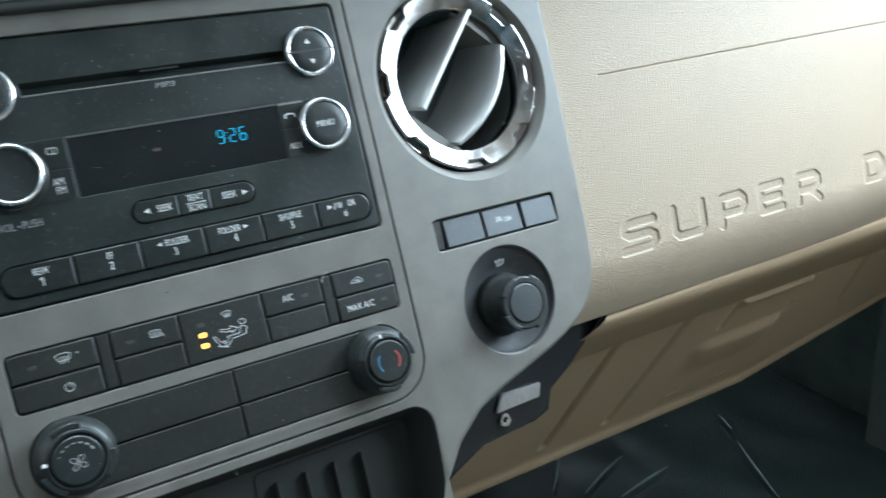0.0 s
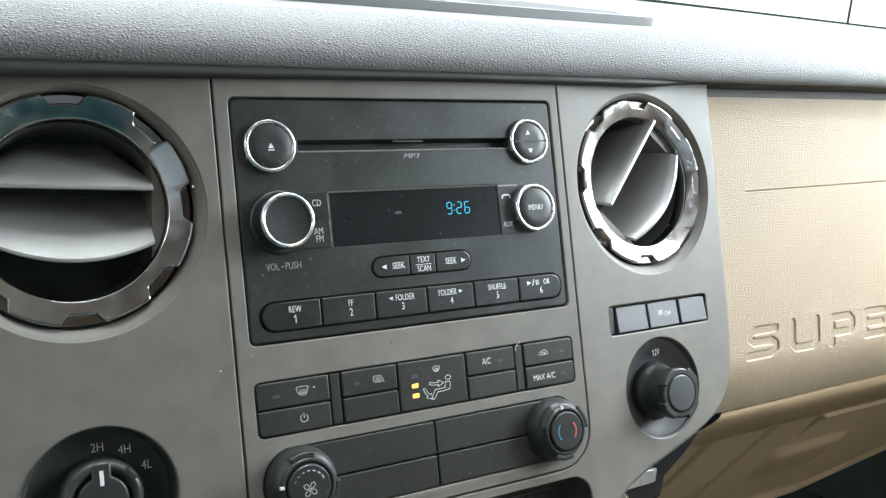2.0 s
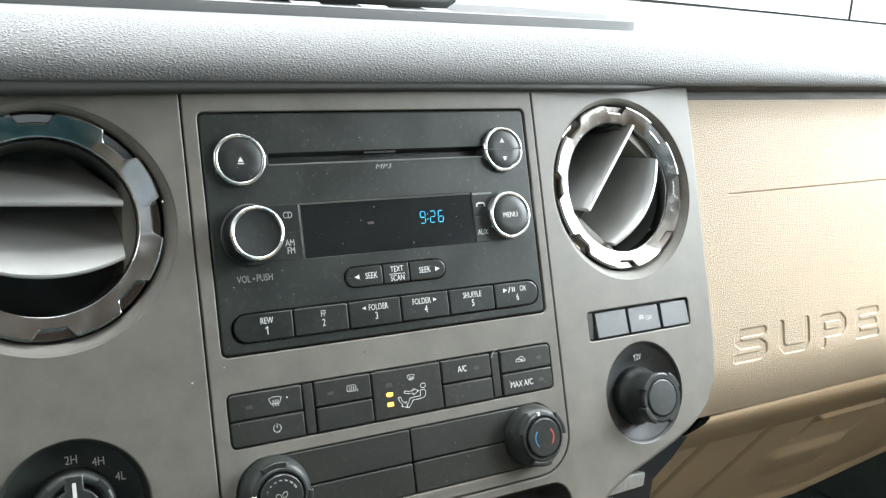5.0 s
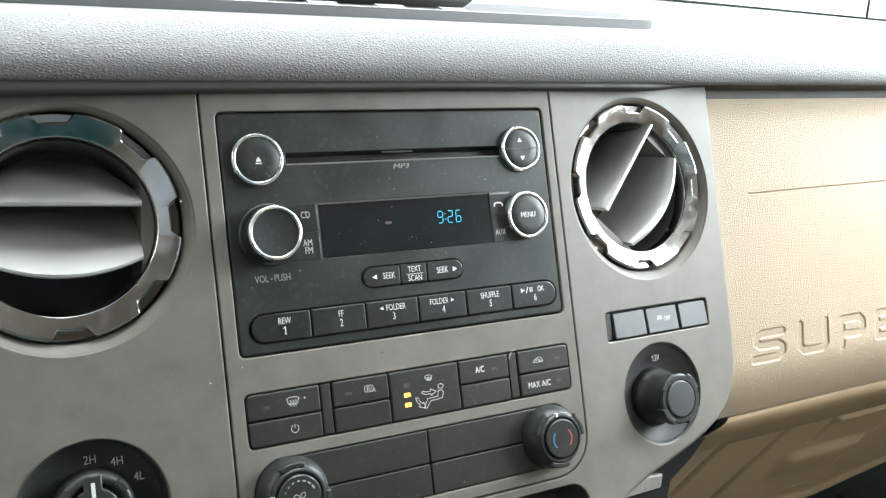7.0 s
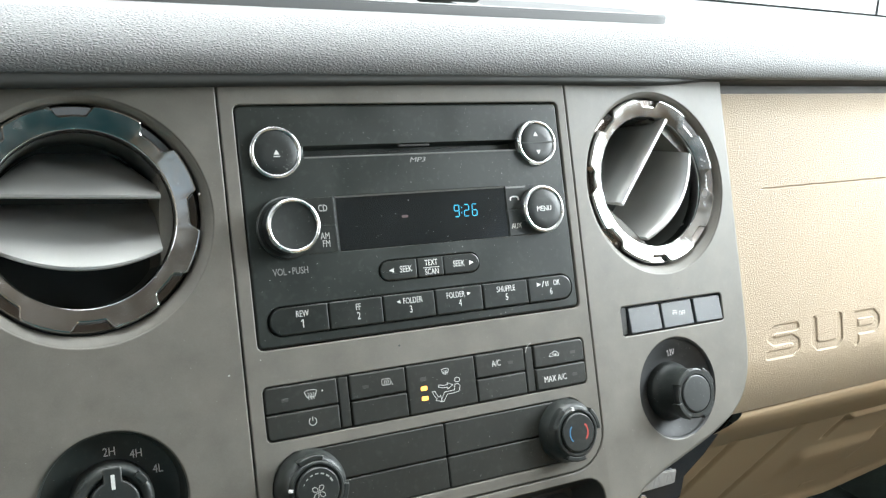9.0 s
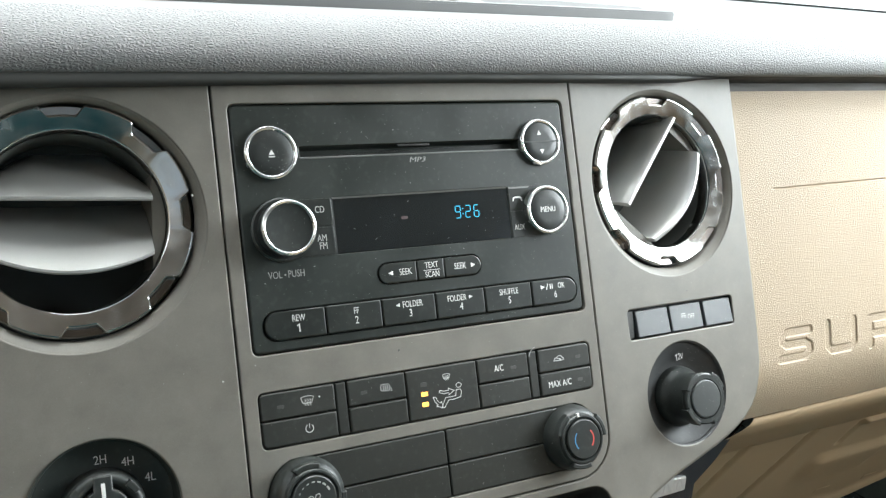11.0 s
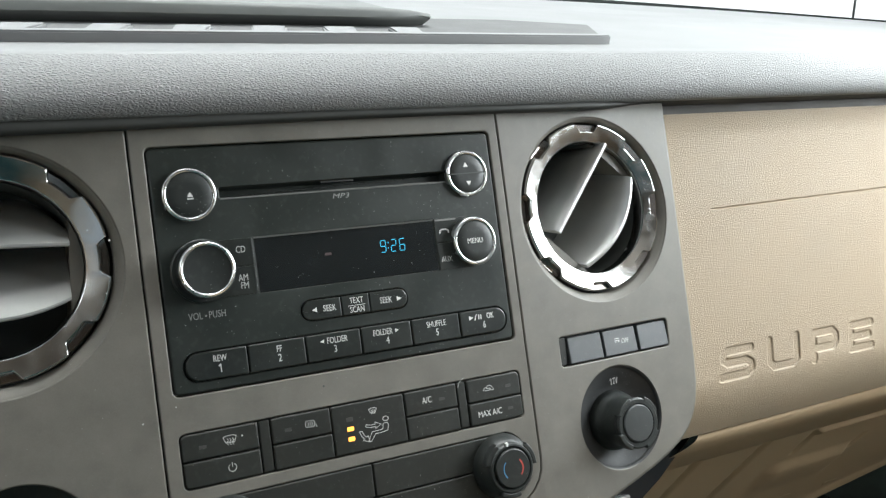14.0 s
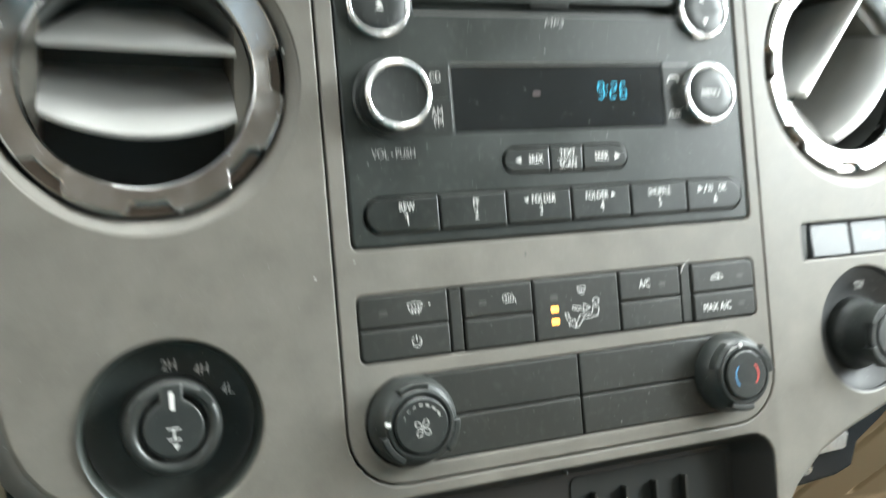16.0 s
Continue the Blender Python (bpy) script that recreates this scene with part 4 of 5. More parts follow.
def climate_knob(cx, cz, name, label, turn):
    knob = thing(name, label, "knob", cx, 0, cz - 18)
    bm = bmesh.new()
    lathe(bm, cx, cz, [(19.0, 2.0), (19.0, -1.0), (18.8, -3.0), (18.3, -5.4), (17.4, -7.8), (16.2, -10.0), (14.8, -11.4), (13.4, -12.0)])
    part("skirt", bm, KNOB, knob, smooth=40)
    bm = bmesh.new()
    lathe(bm, cx, cz, [(15.0, -10.6), (14.6, -12.4), (13.8, -13.3), (12.9, -13.4), (12.2, -12.8), (11.9, -12.2), (11.7, -12.4)])
    part("grip", bm, KNOB, knob, smooth=40)
    bm = bmesh.new()
    lathe(bm, cx, cz, [(11.3, -12.2), (11.3, -13.8), (10.7, -14.4), (6, -14.5), (0.4, -14.5)])
    cap = part("cap", bm, KNOB, knob, "flat black knob face", smooth=40)
    for k in range(3):
        a = turn + 45 + 120 * k
        bm = bmesh.new()
        loop = arc(cx, cz, 17.3, a - 24, a + 24, 10) + arc(cx, cz, 14.2, a + 24, a - 24, 10)
        plate(bm, loop, -6.0, -12.8, 0.8, 3)
        part("finger_grip", bm, KNOB, knob)
    bm = bmesh.new()
    a = turn
    p = [(cx + r * math.cos(radians(a + d)), cz + r * math.sin(radians(a + d))) for r, d in ((15.2, -3), (15.2, 3), (13.0, 3.4), (13.0, -3.4))]
    plate(bm, p, -12, -13.6, 0.1, 1)
    part("pointer", bm, WHITE, knob, "white pointer")
    return cap


cap = climate_knob(*K1, "fan_knob", "round black fan speed knob with white symbols", 172)
for k in range(7):
    a = 160 - 20 * k
    symbol([arc(0, 0, 8.3, a - 5, a - 5 - 5 - k, 3)], *K1, -14.56, cap, 1.0, 0.35 + 0.10 * k, PALEPRINT, name="speed_mark")
BLADE = [(0.3, 0.3), (0.2, 2.0), (0.9, 3.2), (2.4, 3.4), (3.0, 2.2), (2.2, 0.9), (0.3, 0.3)]
symbol([[(u * c - v * d, u * d + v * c) for u, v in BLADE] for c, d in ((1, 0), (0, 1), (-1, 0), (0, -1))], K1[0], K1[1] - 1.0, -14.56, cap, 0.95, 0.34, PALEPRINT)
cap = climate_knob(*K2, "temperature_knob", "round black temperature knob with blue and red arcs", 97)
symbol([arc(0, 0, 6.4, 140, 222, 10)], *K2, -14.56, cap, 1.0, 0.7, BLUE, name="cold_mark")
symbol([arc(0, 0, 6.4, 42, -40, 10)], *K2, -14.56, cap, 1.0, 0.9, RED, name="hot_mark")


# ---- the two round air vents ----
def air_vent(cx, cz, turn, phase, notch, front_up, slide, proud, rise, y_back, thick):
    vent = thing("air_vent", "round dashboard air vent with a chrome ring and two silver vanes", "air vent", cx, 10, cz - 58, group="dash air vents")
    bm = bmesh.new()
    rings = [loop_verts(bm, disc(cx + 0.4 * k, cz - 1.8 * k, radius, 96), y) for radius, y, k in ((61.0, 0.5, 1), (60.2, 0.8, 1), (59.2, 1.6, 0.9), (57.6, 3.4, 0.5), (56.9, 4.8, 0.2), (56.7, 10.0, 0))]
    for a, b in zip(rings, rings[1:]):
        skin(bm, a, b)
    part("dish", bm, GREY, vent, smooth=60)
    bm = bmesh.new()
    lathe(bm, cx, cz, [(56.9, 9.8), (56.6, 12.0), (50.0, 12.0)], 96, cap=False)
    part("gap", bm, DARK, vent)
    # ring: a flat funnel whose outer edge is cut by eight notches
    bm = bmesh.new()
    n, rings = 360, []
    for k in range(n):
        a = 360 * k / n
        d = abs((a - phase + 22.5) % 45 - 22.5)
        w = min(1.0, max(0.0, (d - notch / 2 + 3.0) / 3.2))
        ro = 50.6 + 5.0 * w
        yo = 4.9 - (ro - 43.6) * 0.26
        prof = [(43.4, 14.0), (43.4, 6.0), (43.6, 5.3), (43.9, 4.95), (44.4, 4.75), (ro - 1.3, yo), (ro - 0.7, yo + 0.15), (ro - 0.25, yo + 0.6), (ro, yo + 1.3), (ro, 8.5)]
        c, sn = math.cos(radians(a)), math.sin(radians(a))
        rings.append([bm.verts.new(lay(cx + r * c, y, cz + r * sn)) for r, y in prof])
    for k in range(n):
        p, q = rings[k - 1], rings[k]
        for i in range(len(p) - 1):
            bm.faces.new((p[i], p[i + 1], q[i + 1], q[i]))
    part("ring", bm, RINGCHROME, vent, "bright chrome notched ring", smooth=28)
    bm = bmesh.new()
    lathe(bm, cx, cz, [(50.0, 6.4), (54.6, 5.6), (55.3, 6.2), (55.3, 9.5)], 96, cap=False)
    part("under_ring", bm, surface("smoked_chrome", (0.32, 0.29, 0.27), 0.2, metal=1.0), vent, "smoky chrome notch floor")
    bm = bmesh.new()
    lathe(bm, cx, cz, [(43.8, 6.0), (43.8, 14), (43.2, 70), (40, 78)], 72)
    part("duct", bm, DUCT, vent)
    ct, st = math.cos(radians(turn)), math.sin(radians(turn))

    def place(u, v, y):
        return lay(cx + u * ct - v * st, y, cz + u * st + v * ct)

    # cheeks at both ends of the vanes
    for s in (-1, 1):
        bm = bmesh.new()
        outline = [(s * 36.9, v) for v in (-23, -12, 0, 12, 23)] + [(s * math.sqrt(43.1 ** 2 - v * v), v) for v in (23, 16, 8, 0, -8, -16, -23)]
        f = [bm.verts.new(place(u, v, 7.2 + 0.05 * abs(u))) for u, v in outline]
        b = [bm.verts.new(place(u, v, 68)) for u, v in outline]
        bm.faces.new(f)
        skin(bm, f, b)
        part("cheek", bm, GREY, vent, smooth=0)
    # vanes: thick blades that slope down towards the driver; the lower one has a bowed front edge
    for name, front, back, bow, y0, y1 in (("upper_vane", front_up, front_up + rise, 0.0, 5.0 - proud, y_back), ("lower_vane", -14.5, -14.5 + rise, -9.0, 3.5, y_back)):
        blade, cols = bmesh.new(), []
        m = 25
        for i in range(m):
            u = -36.6 + 73.2 * i / (m - 1)
            e = 1 - (u / 36.6) ** 2
            u += 0.0 if bow else slide
            vf = front + (bow * e * 0.98 if bow else 0.0)
            vb = min(back, math.sqrt(max(0.0, 42.5 ** 2 - u * u)))
            yf = y0 - (3.0 * e if bow else 0.0)
            top = []
            for k in range(12):
                t = k / 11
                top.append((vf + (vb - vf) * t + 3.4 * math.sin(math.pi * t), yf + (y1 - yf) * t))
            low = [(v - thick + 0.5 * thick * k / 11, y + 0.8) for k, (v, y) in enumerate(top)][::-1]
            nose = [(vf - 0.92 * thick, yf + 0.3), (vf - 0.72 * thick, yf - 0.4), (vf - 0.2 * thick, yf - 0.5)]
            cols.append([blade.verts.new(place(u, v, y)) for v, y in top + low + nose])
        for p, q in zip(cols, cols[1:]):
            for i in range(len(p)):
                blade.faces.new((p[i - 1], p[i], q[i], q[i - 1]))
        blade.faces.new(cols[0]), blade.faces.new(cols[-1])
        part(name, blade, SILVER, vent, "curved silver vane", smooth=50)
    return vent


air_vent(*LV, -4.0, 90, 21, 12.0, 0.0, 0.0, 27.0, 46.0, 2.3)
air_vent(*RV, 49.0, 87, 19, 16.0, 5.0, 3.5, 12.0, 64.0, 3.4)

# ---- drive selector ----
selector = thing("drive_selector", "round black four-wheel-drive selector dial set in a dish", "selector dial", DIAL[0], 10, DIAL[1] - 34)
bm = bmesh.new()
lathe(bm, *DIAL, [(34.6, 0.6), (33.8, 1.2), (32.8, 8), (32.2, 12.0), (30, 13.0), (20, 13.0)])
dish = part("dish", bm, surface("dial_dish_plastic", (0.026, 0.031, 0.027), 0.5, fine=(2500, 0.00003), dust=0.03), selector, "black dish with white figures", smooth=50)
WORN = surface("worn_dial_plastic", (0.030, 0.033, 0.031), 0.36, vary=0.2, fine=(2000, 0.00003), dust=0.04)
bm = bmesh.new()
lathe(bm, *DIAL, [(19.4, 13.0), (19.0, 7.0), (18.7, 3.4), (18.1, 1.6), (17.0, 0.4), (15.6, 0.0), (14.2, 0.5), (13.1, 1.8), (12.4, 3.4), (11.6, 3.6)])
knob = part("knob", bm, WORN, selector, "black rounded knob ring", smooth=50)
bm = bmesh.new()
loop = arc(*DIAL, 11.4, 112, 428, 28) + [(DIAL[0] + 4.3, DIAL[1] + 16.6), (DIAL[0] + 3.6, DIAL[1] + 17.4), (DIAL[0] - 3.6, DIAL[1] + 17.4), (DIAL[0] - 4.3, DIAL[1] + 16.6)]
plate(bm, loop, 4, -0.3, 0.9, 3)
part("grip", bm, WORN, knob)
for a in (38, 142):
    bm = bmesh.new()
    plate(bm, arc(*DIAL, 18.2, a - 11, a + 11, 6) + arc(*DIAL, 14.6, a + 11, a - 11, 6), 4, -0.5, 0.7)
    part("finger_grip", bm, WORN, knob)
bm = bmesh.new()
plate(bm, rrect(DIAL[0] - 0.9, DIAL[1] + 7.0, DIAL[0] + 0.9, DIAL[1] + 14.0, 0.2, 1), 0, -0.45, 0.05, 1)
part("pointer", bm, WHITE, knob, "white pointer")
symbol([[(-3.2, 4.2), (3.2, 4.2)], [(0, 4.2), (0, -1.6)], [(-3.2, -1.6), (3.2, -1.6)]], DIAL[0], DIAL[1] - 3.0, -0.45, knob, 0.7, 0.6)
symbol([], DIAL[0] + 0.4, DIAL[1] - 7.0, -0.45, knob, 1.3, fills=(TRIANGLE_DOWN,))
for word, x, z in (("2H", -174.4, -101.9), ("4H", -162.2, -104.8), ("4L", -152.8, -113.9)):
    lettering(word, x, z, 12.6, 4.2, dish, WHITE, squeeze=0.82)

# ---- switch bank ----
bank = thing("switch_bank", "bank of three glossy grey-black rocker switches", "switch", 182, 2, -86)
bm = bmesh.new()
rings = [loop_verts(bm, SWITCHES, 0.9), loop_verts(bm, SWITCHES, 6.0)]
skin(bm, *rings)
bm.faces.new(rings[-1])
part("recess", bm, DARK, bank)
bm = bmesh.new()
plate(bm, rrect(134.7, -85.2, 140.4, -67.4, 1.8, 3), 6, 2.2, 0.8, 3)
part("end_cap", bm, RUBBER, bank, "black end cap")
ROCKER = surface("rocker_plastic", (0.062, 0.066, 0.070), 0.44, vary=0.15, dust=0.05)
for i, (a, b) in enumerate(((141.2, 168.3), (169.9, 197.4), (199.6, 225.0))):
    bm = bmesh.new()
    plate(bm, rrect(a, -84.8, b, -68.2, 0.9, 3), 6, 0.6, 0.7, crown=0.0)
    for v in bm.verts:
        if v.co.y < 0.0035 + (abs(v.co.x) - 0.1088) * SLOPE:
            v.co.y += (v.co.z - (Z0 - 0.077)) * 0.10
    rocker = part("rocker", bm, ROCKER, bank, "stability control rocker" if i == 1 else "blank rocker")
    if i == 1:
        lettering("OFF", 187.6, -76.8, 0.55, 3.4, rocker)
        symbol([[(-2.0, 2.2), (2.0, 2.2)], [(-2.4, 0.6), (2.4, 0.6)], [(-1.8, -0.2), (-1.0, -1.6), (-1.8, -3.0)], [(1.4, -0.2), (2.2, -1.6), (1.4, -3.0)]], 181.0, -76.2, 0.6, rocker, 0.85, 0.6)

# ---- power socket with its cover ----
socket = thing("power_socket", "round black twelve-volt power socket with a ribbed rubber cover", "power socket", SOCKET[0], 10, SOCKET[1] - 33)
bm = bmesh.new()
lathe(bm, *SOCKET, [(33.6, 0.6), (32.4, 1.4), (32.0, 3.0), (30.8, 3.3), (28, 4.6), (22, 8.0), (17, 9.4)])
dish = part("dish", bm, surface("socket_dish_plastic", (0.030, 0.031, 0.031), 0.58, fine=(2000, 0.00003), dust=0.05), socket, "dished black collar", smooth=30)
bm = bmesh.new()
PLUG = (SOCKET[0] + 0.2, SOCKET[1] - 2.6)
lathe(bm, *PLUG, [(19.6, 9.6), (18.8, 5.6), (17.8, 3.6), (16.6, 2.2), (15.6, -2.0), (15.4, -13.0)])
cover = part("cover", bm, KNOB, socket, "black rubber plug", smooth=40)
bm = bmesh.new()
lathe(bm, *PLUG, [(15.4, -12.0), (16.0, -13.0), (16.0, -15.4), (15.0, -16.3), (12.6, -16.3), (12.0, -15.4), (11.8, -15.4)])
part("rim", bm, KNOB, cover, smooth=40)
for k in range(4):
    a = 40 + 90 * k
    bm = bmesh.new()
    loop = arc(*PLUG, 17.3, a - 24, a + 24, 10) + arc(*PLUG, 14.2, a + 24, a - 24, 10)
    plate(bm, loop, -10.5, -16.8, 0.6)
    part("finger_grip", bm, KNOB, cover)
bm = bmesh.new()
lathe(bm, *PLUG, [(11.7, -15.0), (11.7, -16.4), (11.0, -17.1), (6, -17.3), (0.4, -17.3)])
part("cap", bm, surface("worn_grey_rubber", (0.048, 0.052, 0.052), 0.45, dust=0.05), cover, "smooth greyish cap", smooth=40)
figure_one(175.3, -101.9, 5.6, 3.9, dish, PALEPRINT)
lettering("2V", 178.6, -101.9, 5.6, 4.0, dish, PALEPRINT)

# ---- passenger side: tan upper face with debossed letters, and the lower glove box ----
LETTERS = {
    "S": [[(27, 22), (6, 22), (2, 18.5), (2, 15.5), (6, 12.5), (23, 12.5), (27, 9.5), (27, 5.5), (23, 2), (0, 2)]],
    "U": [[(2, 24), (2, 6), (6, 2), (24, 2), (28, 6), (28, 24)]],
    "P": [[(2, 0), (2, 22), (23, 22), (27, 18), (27, 13), (23, 9), (5, 9)]],
    "E": [[(27, 2), (2, 2), (2, 22), (27, 22)], [(3, 12), (24, 12)]],
    "R": [[(2, 0), (2, 22), (23, 22), (27, 18), (27, 13), (23, 9.5), (5, 9.5)], [(16, 9.5), (27, 0)]],
    "D": [[(2, 2), (2, 22), (21, 22), (27, 16), (27, 8), (21, 2), (2, 2)]],
}
strokes = []
for ch, x0, wide in (("S", 300.6, 1.14), ("U", 349.1, 1.14), ("P", 398.4, 1.04), ("E", 442.8, 0.98), ("R", 486.6, 1.04), ("D", 577.0, 1.04)):
    for line in LETTERS[ch]:
        pts = [(x0 + u * wide, -124.5 + v * 0.955) for u, v in line]
        strokes += list(zip(pts, pts[1:]))


def face_y(z):
    """Depth of the tan face at height z."""
    base = 28 + (4 - z) * 0.098
    if z > 60:
        base -= (z - 60) * 0.18
    if z < -120:
        base += (-120 - z) ** 2 * 0.0100
    return base


def face_grid(x_list, z_list, carve):
    bm = bmesh.new()
    X, Z = np.meshgrid(np.array(x_list), np.array(z_list))
    Yv = np.vectorize(face_y)(Z) + np.maximum(0, X - 480) ** 2 * 0.00022 + np.maximum(0, -X - 480) ** 2 * 0.00022
    if carve:
        near = np.full(X.shape, 99.0)
        for (ax, az), (bx, bz) in strokes:
            dx, dz = bx - ax, bz - az
            t = np.clip(((X - ax) * dx + (Z - az) * dz) / (dx * dx + dz * dz), 0, 1)
            near = np.minimum(near, np.hypot(X - ax - t * dx, Z - az - t * dz))
        s = np.clip((3.5 - near) / 0.7, 0, 1)
        Yv = Yv + 1.15 * s * s * (3 - 2 * s)
        line = 4.0 + (X - 300) * 0.012
        s = np.clip(1 - np.abs(Z - line) / 0.7, 0, 1) * np.clip((X - 299) / 4, 0, 1)
        Yv = Yv + 1.6 * s
    vs = [[bm.verts.new(lay(X[j, i], Yv[j, i], Z[j, i], False)) for i in range(len(x_list))] for j in range(len(z_list))]
    for p, q in zip(vs, vs[1:]):
        for i in range(len(x_list) - 1):
            bm.faces.new((p[i], p[i + 1], q[i + 1], q[i]))
    top = vs[-1]
    back = [bm.verts.new(v.co + Vector((0, 0.03, 0))) for v in top]
    for i in range(len(top) - 1):
        bm.faces.new((top[i], top[i + 1], back[i + 1], back[i]))
    return bm


xr = [235 + 2.0 * i for i in range(30)] + [round(295 + 0.6 * i, 1) for i in range(375)] + [520 + 2.0 * i for i in range(27)] + [574 + i for i in range(46)] + [620 + 20 * i for i in range(1, 12)]
zr = sorted(set([-166, -165, -163, -161] + [-159 + 2 * i for i in range(15)] + [round(-129 + 0.55 * i, 2) for i in range(59)] + [-96 + 4 * i for i in range(25)] + [round(2.4 + 0.35 * i, 2) for i in range(24)] + [8] + [12 + 4 * i for i in range(15)] + [70, 72, 73.4, 74.2]))
passenger = thing("passenger_dash_face", "tan grained dashboard face with debossed capital letters", "dashboard panel", 420, 30, -150)
part("lower_face", face_grid(xr, [z for z in zr if z <= 8], True), TAN, passenger, smooth=60, clean=False)
part("upper_lid", face_grid(xr, [z for z in zr if z >= 8], True), TAN, passenger, smooth=60, clean=False)
xl = [-840 + 20 * i for i in range(31)]
driver_face = thing("dash_face_driver", "tan grained dashboard face beside the steering column", "dashboard panel", -420, 30, -150)
part("lower_face", face_grid(xl, [-162 + 4 * i for i in range(43)] + [8], False), TAN, driver_face, smooth=60, clean=False)
part("upper_lid", face_grid(xl, [8.8] + [12 + 4 * i for i in range(16)] + [74.2], False), TAN, driver_face, smooth=60, clean=False)
# shallow strip whose dark brown stands in for a deep gap's shade
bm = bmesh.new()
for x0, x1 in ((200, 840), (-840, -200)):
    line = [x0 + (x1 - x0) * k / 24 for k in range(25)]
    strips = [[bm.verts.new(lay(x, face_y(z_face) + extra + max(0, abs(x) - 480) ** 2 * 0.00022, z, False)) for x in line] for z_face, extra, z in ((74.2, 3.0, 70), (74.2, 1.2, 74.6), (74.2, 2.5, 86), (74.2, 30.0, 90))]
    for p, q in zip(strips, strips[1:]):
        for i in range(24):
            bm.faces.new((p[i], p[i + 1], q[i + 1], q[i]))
solo("trim_gap_shade", bm, BROWN, "dark brown strip painted as the shade under the dash pad", "trim", "structure", smooth=40)

# lower glove box: rolls over at the top and slopes away to the footwell
glove = thing("glove_box", "tan moulded glove box with pressed ribs sloping under the dash", "glove box", 480, 200, -310)
LOW = [(90, -165.6), (74, -165.9), (70.4, -166.4), (68.2, -167.6), (67.2, -169.4), (67.6, -171.4), (69.8, -174.0), (74, -177.4), (80, -181.6), (92, -187.8), (110, -196), (138, -209), (180, -244.7), (230, -287.2), (264, -316.1), (269, -320.8), (271.5, -325), (273, -331), (284, -335)]


def groove(x, y):
    """Depth of the soft diagonal grooves pressed into the sloping face."""
    d = 0.0
    for x0, y0, x1, y1, wide, deep in ((350, 136, 327, 253, 6.5, 4.2), (435, 138, 407, 255, 6.5, 4.2), (503, 144, 499, 168, 5.5, 3.0), (604, 172, 599, 186, 5.5, 3.0), (690, 146, 708, 216, 6.5, 3.6)):
        dx, dy = x1 - x0, y1 - y0
        t = min(1.0, max(0.0, ((x - x0) * dx + (y - y0) * dy) / (dx * dx + dy * dy)))
        k = max(0.0, 1 - math.hypot(x - x0 - t * dx, y - y0 - t * dy) / wide)
        d = max(d, deep * k * k * (3 - 2 * k))
    return d


def step(a, b, v):
    t = min(1.0, max(0.0, (v - a) / (b - a)))
    return t * t * (3 - 2 * t)


def swell(x, y):
    """Height of the two pressed ledges: each rises along its upper edge and dies away downwards."""
    narrow = 4.4 * step(503, 508, x) * (1 - step(601, 606, x)) * step(137.6, 139.4, y) * (1 - step(141.5, 150, y))
    broad = 4.6 * step(470, 496, x) * (1 - step(588, 598, x)) * step(177, 192, y) * (1 - step(192, 232, y))
    return narrow + broad


profile = []
for (ya, za), (yb, zb) in zip(LOW, LOW[1:]):
    n = max(1, int((yb - ya) / 0.8)) if 80 <= ya < 264 else 1
    profile += [(ya + (yb - ya) * k / n, za + (zb - za) * k / n) for k in range(n)]
profile.append(LOW[-1])
bm = bmesh.new()
xg = [60 + 15 * i for i in range(16)] + [285 + 3 * i for i in range(145)] + [720 + 15 * i for i in range(9)]
rows = []
for y, z in profile:
    row = []
    for column in xg:
        x = max(column, 296 + (z + 166) * 1.5) if z > -200 else column
        g = groove(x, y) - swell(x, y) if 80 <= y <= 262 else 0.0
        tip = 3.0 * min(1.0, max(0.0, (x - 300) / 200)) * (1 if y < 77 and z > -174 else 0)
        short = 1 - 0.0018 * max(0.0, x - 610) if y > 138 else 1.0
        ys, zs = (138 + (y - 138) * short, -209 + (z + 209) * short) if y > 138 else (y, z)
        row.append(bm.verts.new(lay(x, ys + 0.6 * g, zs + 0.75 * g + tip, False)))
    rows.append(row)
for p, q in zip(rows, rows[1:]):
    for i in range(len(xg) - 1):
        bm.faces.new((p[i], p[i + 1], q[i + 1], q[i]))
part("shell", bm, TANLOW, glove, smooth=70)


def low_z(y):
    for (ya, za), (yb, zb) in zip(LOW[8:], LOW[9:]):
        if ya <= y <= yb:
            return za + (zb - za) * (y - ya) / (yb - ya)
    return LOW[-3][1]


def rib(x0, y0, x1, y1, wide, rise, name):
    """A pressed rib on the sloping face, from (x0, y0) to (x1, y1)."""
    d = Vector((x1 - x0, y1 - y0))
    nrm = Vector((-d.y, d.x)).normalized() * wide / 2
    bm = bmesh.new()
    quad = [(x0 + nrm.x, y0 + nrm.y), (x0 - nrm.x, y0 - nrm.y), (x1 - nrm.x, y1 - nrm.y), (x1 + nrm.x, y1 + nrm.y)]
    low = [bm.verts.new(lay(x, y + 2, low_z(y) + 2.5, False)) for x, y in quad]
    up = [bm.verts.new(lay(x * 0.96 + (x0 + x1) / 2 * 0.04, y - rise * 0.5, low_z(y) - rise, False)) for x, y in quad]
    skin(bm, low, up)
    bm.faces.new(up)
    bmesh.ops.bevel(bm, geom=bm.edges[:], offset=0.0018, segments=3, affect="EDGES")
    part(name, bm, TANLOW, glove, smooth=60)


for x in (478, 550, 626, 700):
    rib(x, 254, x + 26, 254, 8, 0.25, "clip")

# ---- black bracket with a badge plate and a jack, beside the bezel ----
bracket = thing("jack_bracket", "glossy black bracket with a silver badge plate and audio jack", "bracket", 190, 80, -225)
bm = bmesh.new()
